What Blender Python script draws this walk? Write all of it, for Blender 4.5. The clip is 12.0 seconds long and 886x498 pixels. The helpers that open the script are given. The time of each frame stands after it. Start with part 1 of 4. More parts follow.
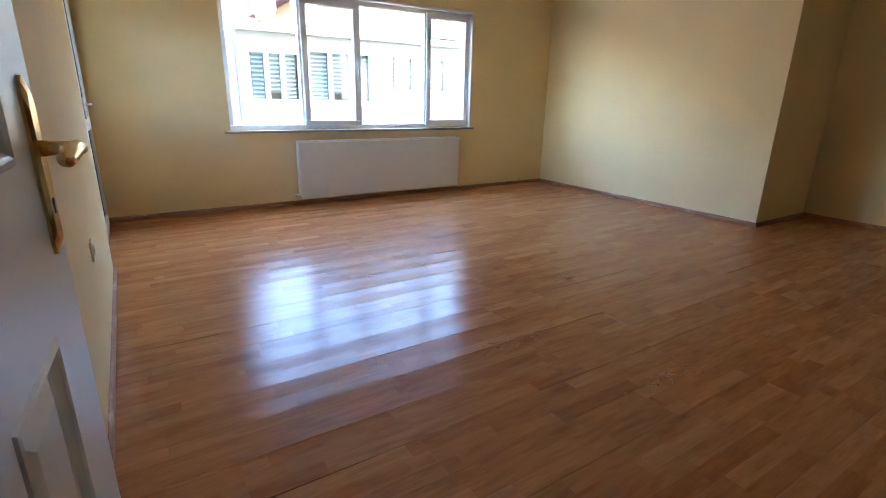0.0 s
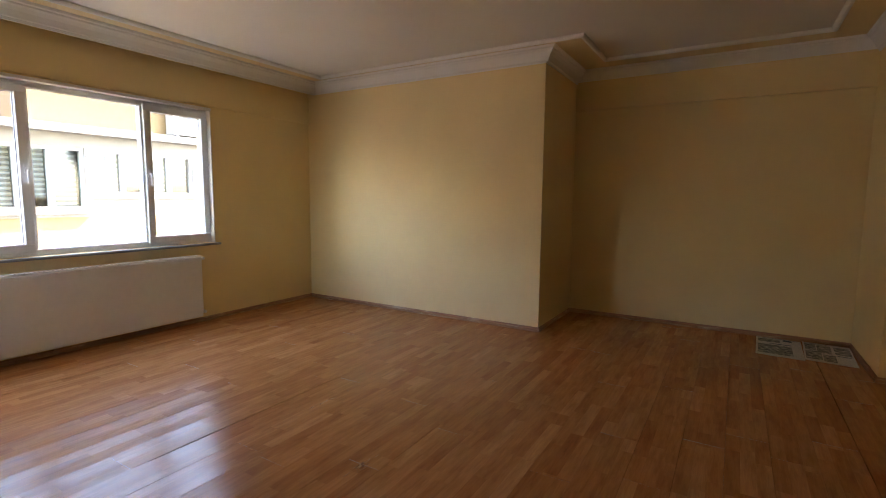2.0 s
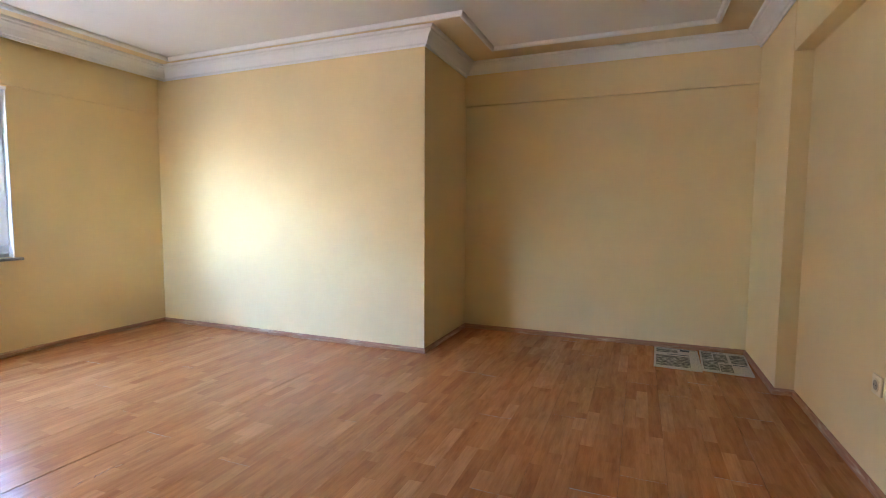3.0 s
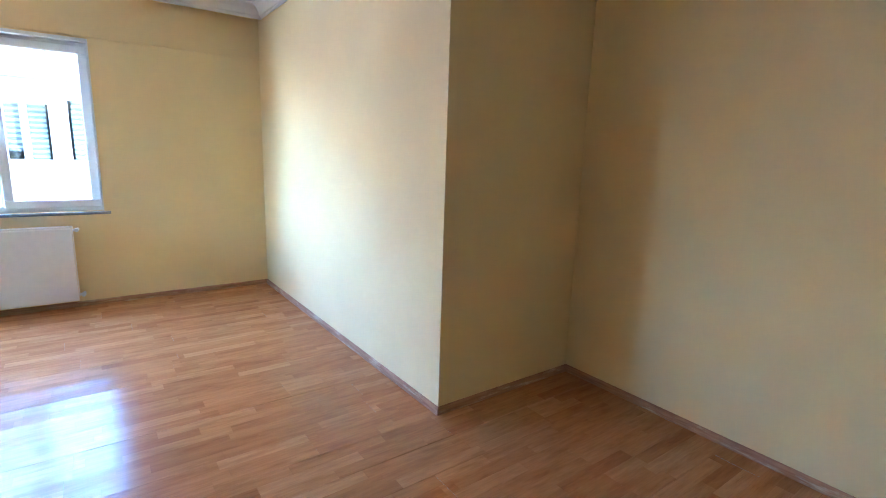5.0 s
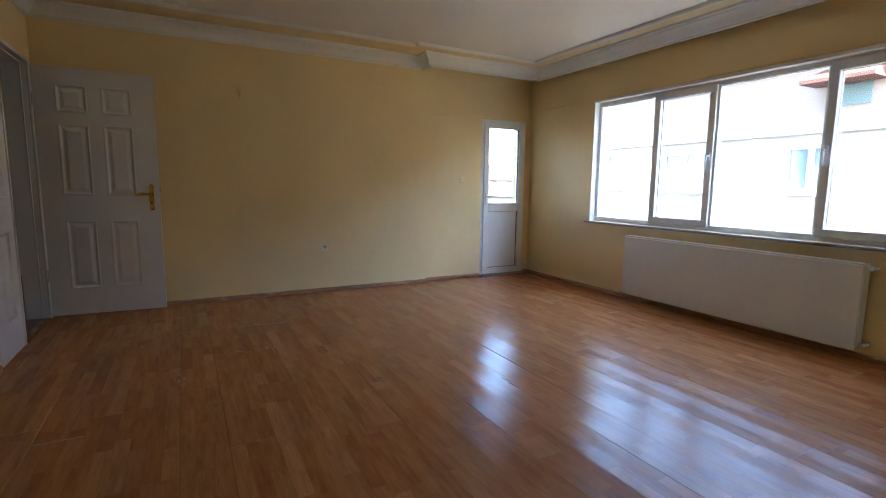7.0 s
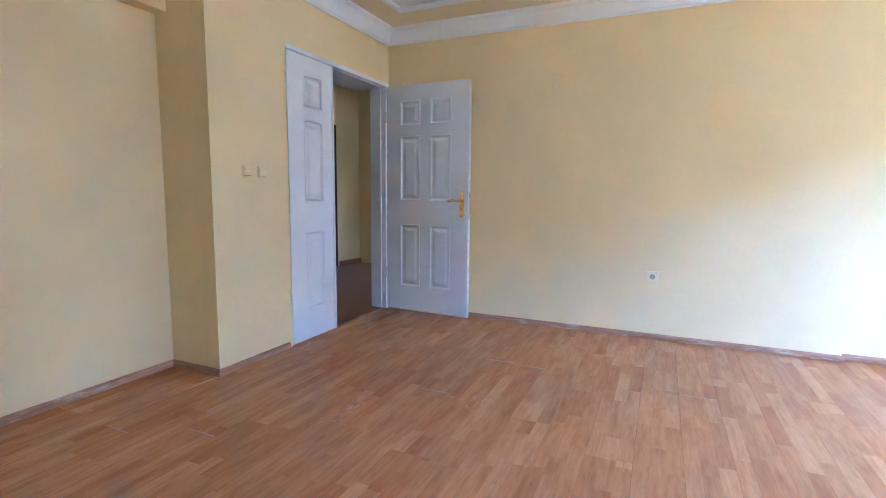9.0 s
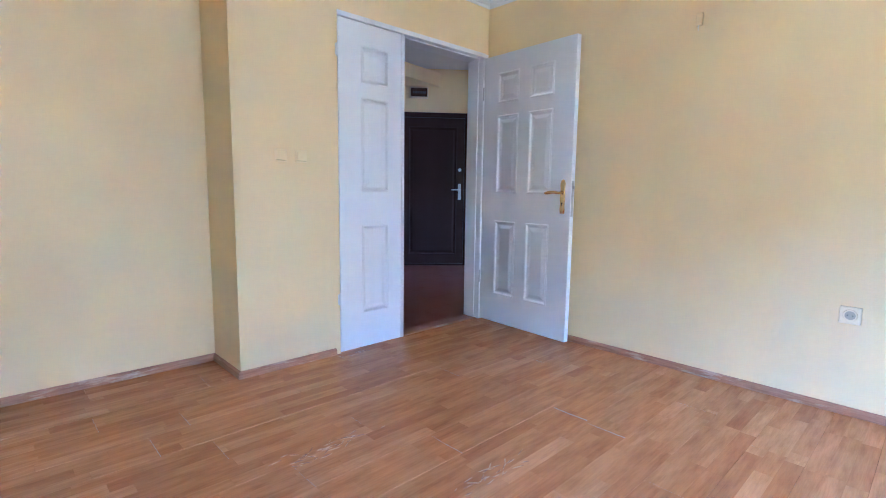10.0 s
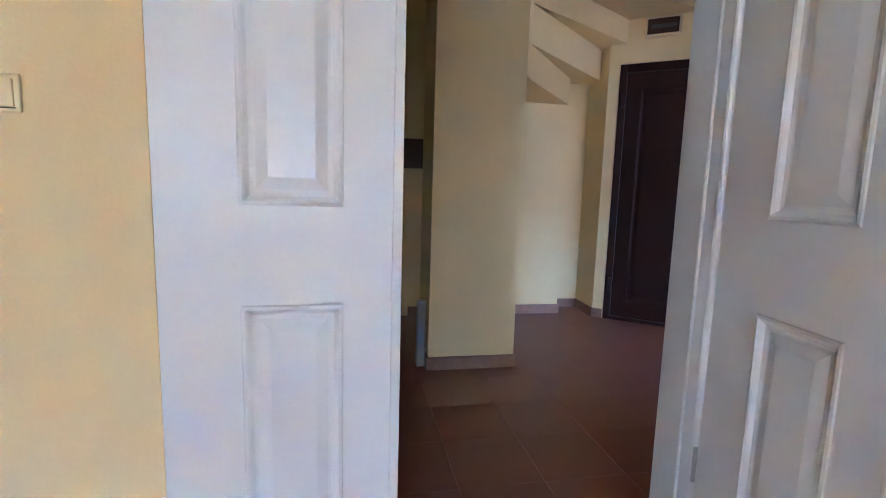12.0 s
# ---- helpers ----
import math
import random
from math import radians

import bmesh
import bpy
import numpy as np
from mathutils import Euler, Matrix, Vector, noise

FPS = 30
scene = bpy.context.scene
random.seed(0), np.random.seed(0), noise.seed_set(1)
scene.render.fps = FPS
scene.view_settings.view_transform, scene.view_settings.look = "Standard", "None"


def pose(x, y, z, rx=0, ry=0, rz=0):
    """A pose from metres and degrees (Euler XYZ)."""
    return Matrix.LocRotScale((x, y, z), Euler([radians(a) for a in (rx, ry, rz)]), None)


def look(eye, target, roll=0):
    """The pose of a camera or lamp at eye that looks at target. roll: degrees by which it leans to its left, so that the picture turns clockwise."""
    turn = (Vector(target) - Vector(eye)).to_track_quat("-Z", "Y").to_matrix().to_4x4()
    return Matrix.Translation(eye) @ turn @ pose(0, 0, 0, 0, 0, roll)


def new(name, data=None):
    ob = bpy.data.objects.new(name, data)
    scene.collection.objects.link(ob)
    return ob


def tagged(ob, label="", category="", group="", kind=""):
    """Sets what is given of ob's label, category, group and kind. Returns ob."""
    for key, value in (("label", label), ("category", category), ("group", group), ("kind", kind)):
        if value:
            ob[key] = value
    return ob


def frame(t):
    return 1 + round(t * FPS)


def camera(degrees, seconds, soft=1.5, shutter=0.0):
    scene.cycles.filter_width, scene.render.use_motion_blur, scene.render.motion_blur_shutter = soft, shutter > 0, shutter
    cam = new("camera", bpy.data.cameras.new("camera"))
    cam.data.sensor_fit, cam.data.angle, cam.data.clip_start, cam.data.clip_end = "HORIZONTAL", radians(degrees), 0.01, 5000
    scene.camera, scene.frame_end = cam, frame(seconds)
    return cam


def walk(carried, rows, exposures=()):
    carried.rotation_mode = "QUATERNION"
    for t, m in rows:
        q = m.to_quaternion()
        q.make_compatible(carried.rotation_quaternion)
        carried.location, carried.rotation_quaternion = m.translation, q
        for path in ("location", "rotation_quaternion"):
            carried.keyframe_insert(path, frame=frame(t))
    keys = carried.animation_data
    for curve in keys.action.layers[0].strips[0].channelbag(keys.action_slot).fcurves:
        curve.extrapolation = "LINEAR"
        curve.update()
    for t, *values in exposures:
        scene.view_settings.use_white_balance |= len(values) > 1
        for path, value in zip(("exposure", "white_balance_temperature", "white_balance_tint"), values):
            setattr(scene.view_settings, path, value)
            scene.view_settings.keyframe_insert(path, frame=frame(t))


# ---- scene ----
cam = camera(84.9, 12.0, soft=1.0)
SKY, SUN = 0.15, 2.0
PATH = [
    (0, (0.195, -0.051, 1.124), (1.23, 1.555, 0.531), 1.2),
    (0.4, (0.194, 0.268, 1.152), (1.289, 1.84, 0.579), 1.7),
    (0.5, (0.202, 0.297, 1.162), (1.321, 1.856, 0.597), 1.3),
    (1, (0.36, 0.439, 1.218), (1.616, 1.916, 0.725), 0.9),
    (1.5, (0.7, 0.496, 1.245), (2.155, 1.822, 0.887), 0.4),
    (2, (0.89, 0.607, 1.259), (2.593, 1.635, 1.046), 0.5),
    (2.5, (1.184, 0.564, 1.188), (3.006, 1.382, 1.075), 0.4),
    (3, (1.616, 0.536, 1.158), (3.464, 1.284, 1.007), 0.3),
    (3.2, (1.827, 0.514, 1.118), (3.666, 1.283, 0.954), 0.5),
    (4.8, (3.599, 0.271, 1.338), (4.913, 1.723, 0.929), 1.3),
    (5, (3.828, 0.279, 1.322), (4.982, 1.867, 0.94), 1.8),
    (5.5, (4.298, 0.385, 1.34), (4.844, 2.273, 0.967), 2.4),
    (6, (4.709, 0.522, 1.162), (4.339, 2.466, 0.871), 1.4),
    (6.5, (4.839, 0.548, 1.239), (3.671, 2.145, 0.948), 1.4),
    (7, (5.157, 1.043, 1.162), (3.408, 1.976, 0.901), 0.7),
    (7.5, (5.032, 1.323, 1.043), (3.108, 1.827, 0.84), 0.6),
    (9.3, (3.75, 2.525, 1.124), (2.061, 1.481, 0.886), 0.6),
    (9.5, (3.546, 2.574, 1.113), (1.946, 1.398, 0.874), 0.7),
    (10, (2.98, 2.644, 1.064), (1.612, 1.206, 0.819), 0.8),
    (10.5, (2.364, 2.401, 1.081), (1.26, 0.754, 0.818), 1.2),
    (11, (1.816, 2.0, 1.092), (0.992, 0.197, 0.828), 1.3),
    (11.5, (1.339, 1.549, 1.091), (0.745, -0.343, 0.831), 1.6),
    (12, (0.966, 1.08, 1.095), (0.593, -0.867, 0.832), 1.7),
]
EXPOSURE = [(0, 5.65, 5650, 14), (0.5, 5.39, 5900, 15), (1.0, 5.22, 6100, 17), (1.5, 4.77, 6600, 19), (2.0, 5.05, 7350, 22), (2.5, 6.15, 6010, 17), (3.0, 6.57, 5520, 16), (5.0, 6.71, 4730, 12), (5.5, 6.11, 4870, 12), (6.0, 5.11, 4980, 10), (6.5, 5.01, 5600, 13), (7.0, 4.91, 6000, 16), (7.5, 5.19, 6100, 17), (8.5, 6.49, 4950, 15), (9.4, 7.18, 4280, 15), (10.5, 7.34, 4380, 15), (11.0, 7.31, 4530, 15.5), (12.0, 7.18, 4900, 15.5)]
walk(cam, [(t, look(eye, target, roll)) for t, eye, target, roll in PATH], EXPOSURE)

# ---- daylight ----
world = bpy.data.worlds.new("sky")
scene.world = world
world.use_nodes = True
sky = world.node_tree.nodes.new("ShaderNodeTexSky")
sky.sky_type = "NISHITA"
sky.sun_disc = False
sky.sun_elevation, sky.sun_rotation = radians(49), radians(107)
background = world.node_tree.nodes["Background"]
background.inputs["Strength"].default_value = SKY
world.node_tree.links.new(sky.outputs["Color"], background.inputs["Color"])
sun = new("sun", bpy.data.lights.new("sun", "SUN"))
sun.data.energy, sun.data.angle, sun.data.color = SUN, radians(0.5), (1.0, 0.95, 0.86)
sun.matrix_world = look((7.0, -2.2, 8.44), (0.0, 0.0, 0.0))


# ---- materials ----
def material(name, rough=0.6, metal=0.0, spec=0.5):
    m = bpy.data.materials.new(name)
    m.use_nodes = True
    b = m.node_tree.nodes["Principled BSDF"]
    b.inputs["Roughness"].default_value = rough
    b.inputs["Metallic"].default_value = metal
    b.inputs["Specular IOR Level"].default_value = spec
    return m, m.node_tree.nodes, m.node_tree.links, b


def coords(nodes, links, scale, kind="Object"):
    tex, mapping = nodes.new("ShaderNodeTexCoord"), nodes.new("ShaderNodeMapping")
    mapping.inputs["Scale"].default_value = scale
    links.new(tex.outputs[kind], mapping.inputs["Vector"])
    return mapping.outputs["Vector"]


def noise_tex(nodes, links, vec, scale, detail=4.0, rough=0.55):
    n = nodes.new("ShaderNodeTexNoise")
    n.inputs["Scale"].default_value, n.inputs["Detail"].default_value, n.inputs["Roughness"].default_value = scale, detail, rough
    links.new(vec, n.inputs["Vector"])
    return n.outputs["Fac"]


def ramp(nodes, links, fac, stops):
    r = nodes.new("ShaderNodeValToRGB")
    while len(r.color_ramp.elements) < len(stops):
        r.color_ramp.elements.new(0.5)
    for e, (p, c) in zip(r.color_ramp.elements, stops):
        e.position, e.color = p, (*c, 1) if len(c) == 3 else c
    links.new(fac, r.inputs["Fac"])
    return r.outputs["Color"]


def math_node(nodes, links, op, a, b=None, c=None):
    n = nodes.new("ShaderNodeMath")
    n.operation = op
    for i, v in enumerate((a, b, c)):
        if v is None:
            continue
        if isinstance(v, (int, float)):
            n.inputs[i].default_value = v
        else:
            links.new(v, n.inputs[i])
    return n.outputs["Value"]


def mix(nodes, links, fac, a, b, blend="MIX"):
    n = nodes.new("ShaderNodeMix")
    n.data_type, n.blend_type = "RGBA", blend
    for sock, v in ((n.inputs["Factor"], fac), (n.inputs["A"], a), (n.inputs["B"], b)):
        if isinstance(v, (int, float)):
            sock.default_value = v
        elif isinstance(v, tuple):
            sock.default_value = (*v, 1)
        else:
            links.new(v, sock)
    return n.outputs["Result"]


def bump(nodes, links, bsdf, height, strength, distance):
    n = nodes.new("ShaderNodeBump")
    n.inputs["Strength"].default_value, n.inputs["Distance"].default_value = strength, distance
    links.new(height, n.inputs["Height"])
    links.new(n.outputs["Normal"], bsdf.inputs["Normal"])


def painted(name, colour, rough=0.6, vary=0.06, spec=0.4, relief=0.0015, scuff=None, grain=90.0):
    """Paint with large faint stains, fine roller texture and optional scuffs."""
    m, n, l, b = material(name, rough, spec=spec)
    v = coords(n, l, (1, 1, 1))
    big, fine = noise_tex(n, l, v, 1.3, 5), noise_tex(n, l, v, grain, 3)
    low = tuple(c * (1 - vary * 1.6) for c in colour)
    high = tuple(min(1, c * (1 + vary)) for c in colour)
    col = ramp(n, l, big, [(0.3, low), (0.7, high)])
    if scuff:
        spots = ramp(n, l, noise_tex(n, l, v, 7.0, 8, 0.7), [(0.66, (0, 0, 0)), (0.75, (1, 1, 1))])
        col = mix(n, l, math_node(n, l, "MULTIPLY", spots, 0.35), col, scuff)
    l.new(col, b.inputs["Base Color"])
    l.new(math_node(n, l, "MULTIPLY_ADD", big, 0.2, rough - 0.1), b.inputs["Roughness"])
    bump(n, l, b, math_node(n, l, "ADD", math_node(n, l, "MULTIPLY", noise_tex(n, l, v, 4.0, 4), 2.0), fine), 0.5, relief)
    return m


def plain(name, colour, rough=0.5, metal=0.0, vary=0.05, scale=20.0, spec=0.5):
    m, n, l, b = material(name, rough, metal, spec)
    f = noise_tex(n, l, coords(n, l, (1, 1, 1)), scale, 4)
    l.new(ramp(n, l, f, [(0.3, tuple(c * (1 - vary) for c in colour)), (0.7, tuple(min(1, c * (1 + vary)) for c in colour))]), b.inputs["Base Color"])
    l.new(math_node(n, l, "MULTIPLY_ADD", f, 0.16, rough - 0.08), b.inputs["Roughness"])
    return m


def laminate():
    """Three-strip beech laminate: each strip broken into short staves of its own tone, with fine grain."""
    m, n, l, b = material("laminate_floor", 0.26, spec=0.18)
    geo, sep = n.new("ShaderNodeTexCoord"), n.new("ShaderNodeSeparateXYZ")
    l.new(geo.outputs["Object"], sep.inputs["Vector"])
    info = n.new("ShaderNodeObjectInfo")
    strip = math_node(n, l, "FLOOR", math_node(n, l, "DIVIDE", sep.outputs["Y"], 0.065))
    seed = math_node(n, l, "MULTIPLY_ADD", info.outputs["Random"], 97.0, math_node(n, l, "MULTIPLY", strip, 3.7))
    w1 = n.new("ShaderNodeTexWhiteNoise")
    w1.noise_dimensions = "1D"
    l.new(seed, w1.inputs["W"])
    along = math_node(n, l, "ADD", math_node(n, l, "DIVIDE", sep.outputs["X"], 0.44), math_node(n, l, "MULTIPLY", w1.outputs["Value"], 5.0))
    stave = math_node(n, l, "FLOOR", along)
    w2 = n.new("ShaderNodeTexWhiteNoise")
    w2.noise_dimensions = "2D"
    pair = n.new("ShaderNodeCombineXYZ")
    l.new(stave, pair.inputs["X"])
    l.new(seed, pair.inputs["Y"])
    l.new(pair.outputs["Vector"], w2.inputs["Vector"])
    tone = ramp(n, l, w2.outputs["Value"], [(0.0, (0.44, 0.174, 0.059)), (0.25, (0.495, 0.206, 0.072)), (0.75, (0.535, 0.233, 0.084)), (1.0, (0.60, 0.278, 0.108))])
    shift = n.new("ShaderNodeVectorMath")
    shift.operation = "ADD"
    l.new(geo.outputs["Object"], shift.inputs[0])
    l.new(w2.outputs["Color"], shift.inputs[1])
    mp = n.new("ShaderNodeMapping")
    mp.inputs["Scale"].default_value = (2.6, 36.0, 1.0)
    l.new(shift.outputs["Vector"], mp.inputs["Vector"])
    grain = noise_tex(n, l, mp.outputs["Vector"], 1.6, 6, 0.65)
    mp2 = n.new("ShaderNodeMapping")
    mp2.inputs["Scale"].default_value = (14.0, 260.0, 1.0)
    l.new(shift.outputs["Vector"], mp2.inputs["Vector"])
    pores = noise_tex(n, l, mp2.outputs["Vector"], 1.0, 3, 0.5)
    col = mix(n, l, 0.42, tone, ramp(n, l, grain, [(0.28, (0.60, 0.51, 0.44)), (0.7, (1.08, 1.06, 1.03))]), "MULTIPLY")
    col = mix(n, l, 0.16, col, ramp(n, l, pores, [(0.36, (0.6, 0.52, 0.46)), (0.5, (1, 1, 1))]), "MULTIPLY")
    # figure: broad soft streaks, and sparse dark flecks along the grain
    mp3 = n.new("ShaderNodeMapping")
    mp3.inputs["Scale"].default_value = (4.5, 22.0, 1.0)
    l.new(shift.outputs["Vector"], mp3.inputs["Vector"])
    figure = noise_tex(n, l, mp3.outputs["Vector"], 1.0, 5, 0.6)
    col = mix(n, l, 0.75, col, ramp(n, l, figure, [(0.30, (0.72, 0.66, 0.60)), (0.52, (1.0, 1.0, 1.0)), (0.72, (1.14, 1.16, 1.18))]), "MULTIPLY")
    mp4 = n.new("ShaderNodeMapping")
    mp4.inputs["Scale"].default_value = (7.0, 75.0, 1.0)
    l.new(geo.outputs["Object"], mp4.inputs["Vector"])
    fleck = ramp(n, l, noise_tex(n, l, mp4.outputs["Vector"], 1.0, 4, 0.6), [(0.66, (0, 0, 0)), (0.72, (1, 1, 1))])
    col = mix(n, l, math_node(n, l, "MULTIPLY", fleck, 0.28), col, (0.20, 0.080, 0.030))
    # thin dark joints between staves
    fx = math_node(n, l, "FRACT", along)
    fy = math_node(n, l, "FRACT", math_node(n, l, "DIVIDE", sep.outputs["Y"], 0.065))
    joint = math_node(n, l, "MAXIMUM", math_node(n, l, "LESS_THAN", fx, 0.006), math_node(n, l, "LESS_THAN", fy, 0.02))
    col = mix(n, l, math_node(n, l, "MULTIPLY", joint, 0.10), col, (0.16, 0.07, 0.035))
    l.new(col, b.inputs["Base Color"])
    dust = noise_tex(n, l, coords(n, l, (1, 1, 1), "Object"), 2.2, 6, 0.6)
    l.new(math_node(n, l, "MULTIPLY_ADD", dust, 0.18, math_node(n, l, "MULTIPLY_ADD", grain, 0.05, 0.10)), b.inputs["Roughness"])
    wave = noise_tex(n, l, coords(n, l, (0.7, 2.5, 1), "Object"), 2.0, 2)
    bump(n, l, b, math_node(n, l, "MULTIPLY_ADD", wave, 2.0, math_node(n, l, "MULTIPLY", grain, 0.12)), 0.35, 0.002)
    return m


def skirting_wood():
    m, n, l, b = material("skirting_wood", 0.55, spec=0.3)
    v = coords(n, l, (4, 4, 60))
    g = noise_tex(n, l, v, 1.5, 6, 0.6)
    col = ramp(n, l, g, [(0.3, (0.29, 0.125, 0.06)), (0.7, (0.47, 0.24, 0.125))])
    smear = ramp(n, l, noise_tex(n, l, coords(n, l, (1.2, 1.2, 9)), 3.0, 7, 0.7), [(0.54, (0, 0, 0)), (0.66, (1, 1, 1))])
    col = mix(n, l, math_node(n, l, "MULTIPLY", smear, 0.55), col, (0.72, 0.60, 0.42))
    l.new(col, b.inputs["Base Color"])
    return m


def clear_glass():
    m, n, l, b = material("window_glass", 0.0)
    out = n["Material Output"]
    clear, shine, rim, mixer = (n.new(k) for k in ("ShaderNodeBsdfTransparent", "ShaderNodeBsdfGlossy", "ShaderNodeLayerWeight", "ShaderNodeMixShader"))
    clear.inputs["Color"].default_value = (0.93, 0.96, 0.95, 1)
    shine.inputs["Roughness"].default_value = 0.02
    gloss = math_node(n, l, "MULTIPLY_ADD", math_node(n, l, "POWER", rim.outputs["Facing"], 5.0), 0.6, 0.03)
    l.new(gloss, mixer.inputs["Fac"])
    l.new(clear.outputs["BSDF"], mixer.inputs[1])
    l.new(shine.outputs["BSDF"], mixer.inputs[2])
    l.new(mixer.outputs["Shader"], out.inputs["Surface"])
    return m


def newsprint():
    """Off-white paper with fine grey rows of print."""
    m, n, l, b = material("newsprint", 0.85, spec=0.2)
    v = coords(n, l, (1, 1, 1))
    sep = n.new("ShaderNodeSeparateXYZ")
    l.new(v, sep.inputs["Vector"])
    rows = math_node(n, l, "GREATER_THAN", math_node(n, l, "FRACT", math_node(n, l, "MULTIPLY", sep.outputs["X"], 110.0)), 0.5)
    words = math_node(n, l, "GREATER_THAN", noise_tex(n, l, coords(n, l, (110, 180, 1)), 1.0, 2), 0.48)
    l.new(mix(n, l, math_node(n, l, "MULTIPLY", math_node(n, l, "MULTIPLY", rows, words), 0.45), (0.66, 0.59, 0.48), (0.17, 0.16, 0.14)), b.inputs["Base Color"])
    return m


def halftone():
    m, n, l, b = material("printed_photo", 0.8, spec=0.2)
    f = noise_tex(n, l, coords(n, l, (1, 1, 1)), 30.0, 5, 0.65)
    l.new(ramp(n, l, f, [(0.36, (0.09, 0.08, 0.065)), (0.5, (0.25, 0.225, 0.17)), (0.62, (0.52, 0.47, 0.38))]), b.inputs["Base Color"])
    return m


WALL = painted("yellow_wall_paint", (0.838, 0.653, 0.342), 0.62, 0.035, 0.3)
BORDER = painted("pale_yellow_border_paint", (0.80, 0.665, 0.42), 0.7, 0.03, 0.2)
CEIL = painted("white_ceiling_paint", (0.80, 0.79, 0.76), 0.8, 0.02, 0.2)
PLASTER = painted("white_cornice_plaster", (0.82, 0.81, 0.79), 0.7, 0.02, 0.3)
DOORWHITE = painted("white_door_paint", (0.80, 0.80, 0.80), 0.32, 0.015, 0.5, 0.0004, grain=40.0)
PVC = plain("white_pvc", (0.80, 0.81, 0.82), 0.35, vary=0.02)
ENAMEL = plain("white_radiator_enamel", (0.82, 0.81, 0.79), 0.35, vary=0.02)
LAMINATE = laminate()
SKIRT = skirting_wood()
TILE = plain("hall_tile", (0.265, 0.092, 0.058), 0.34, vary=0.06, scale=3.0, spec=0.35)
GROUT = plain("red_brown_grout", (0.20, 0.085, 0.06), 0.9)
BRASS = plain("polished_brass", (0.72, 0.50, 0.20), 0.22, 1.0, 0.12, 40)
STEEL = plain("dull_steel", (0.5, 0.5, 0.5), 0.35, 1.0, 0.1, 60)
GLASS = clear_glass()
MARBLE = painted("grey_marble_sill", (0.33, 0.32, 0.32), 0.3, 0.25, 0.5, 0.0003)
PLASTIC = plain("ivory_switch_plastic", (0.83, 0.665, 0.355), 0.35, vary=0.03)
SOCKETCREAM = plain("cream_socket_plastic", (0.83, 0.71, 0.47), 0.35, vary=0.03)
# the cream plastic at half brightness, for the shade inside a socket's well
PLASTICSHADE = plain("shaded_cream_plastic", (0.42, 0.36, 0.25), 0.4)
# near-black that paints in the shade of holes, gaps and unlit rooms
BLACKSHADE = plain("black_shade", (0.02, 0.02, 0.02), 0.8)
RUBBER = plain("grey_rubber_seal", (0.06, 0.06, 0.065), 0.7)
WALNUT = painted("dark_brown_steel_door", (0.027, 0.009, 0.006), 0.5, 0.2, 0.22, 0.0006)
NEWS, PHOTO = newsprint(), halftone()
INK = plain("printing_ink", (0.07, 0.07, 0.075), 0.8)
CONCRETE = painted("outer_concrete", (0.38, 0.37, 0.35), 0.9, 0.1)
F_YELLOW = painted("yellow_facade_render", (0.31, 0.215, 0.105), 0.9, 0.06)
F_PINK = painted("pale_pink_facade_render", (0.38, 0.305, 0.27), 0.9, 0.06)
F_PALE = painted("pale_facade_render", (0.42, 0.385, 0.35), 0.9, 0.05)
F_WHITE = painted("white_facade_render", (0.32, 0.30, 0.265), 0.9, 0.05)
F_FRAME = plain("weathered_white_plastic", (0.42, 0.41, 0.40), 0.5)
BLIND = plain("grey_blind_fabric", (0.085, 0.10, 0.105), 0.8)
BLINDLIGHT = plain("white_blind_fabric", (0.34, 0.36, 0.36), 0.8)
PANE = plain("far_window_glass", (0.20, 0.27, 0.28), 0.08, vary=0.2, scale=0.7)
ROOF = painted("red_brown_roof_tile", (0.13, 0.062, 0.046), 0.85, 0.2)
ASPHALT = painted("asphalt", (0.055, 0.055, 0.055), 0.9, 0.15)
GREYMETAL = plain("grey_painted_metal", (0.30, 0.31, 0.33), 0.5)
STAIRWOOD = plain("dark_stair_wood", (0.06, 0.025, 0.016), 0.4)


# ---- mesh helpers ----
def mesh_ob(name, bm, mat, parent=None, smooth=False):
    me = bpy.data.meshes.new(name)
    bmesh.ops.recalc_face_normals(bm, faces=bm.faces)
    bm.to_mesh(me)
    bm.free()
    for mm in (mat if isinstance(mat, (list, tuple)) else [mat]):
        me.materials.append(mm)
    if smooth:
        for p in me.polygons:
            p.use_smooth = True
    ob = new(name, me)
    if parent:
        ob.parent = parent
    return ob


def add_box(bm, x0, x1, y0, y1, z0, z1, bevel=0.0, m=None):
    g = bmesh.ops.create_cube(bm, size=1.0)
    vs = g["verts"]
    for v in vs:
        v.co = Vector((x0 + (v.co.x + 0.5) * (x1 - x0), y0 + (v.co.y + 0.5) * (y1 - y0), z0 + (v.co.z + 0.5) * (z1 - z0)))
        if m:
            v.co = m @ v.co
    if bevel:
        es = list({e for v in vs for e in v.link_edges})
        bmesh.ops.bevel(bm, geom=es, offset=bevel, segments=2, profile=0.5, affect="EDGES")


def boxes(name, items, mat, parent=None, bevel=0.0):
    bm = bmesh.new()
    for it in items:
        add_box(bm, *it, bevel=bevel)
    return mesh_ob(name, bm, mat, parent)


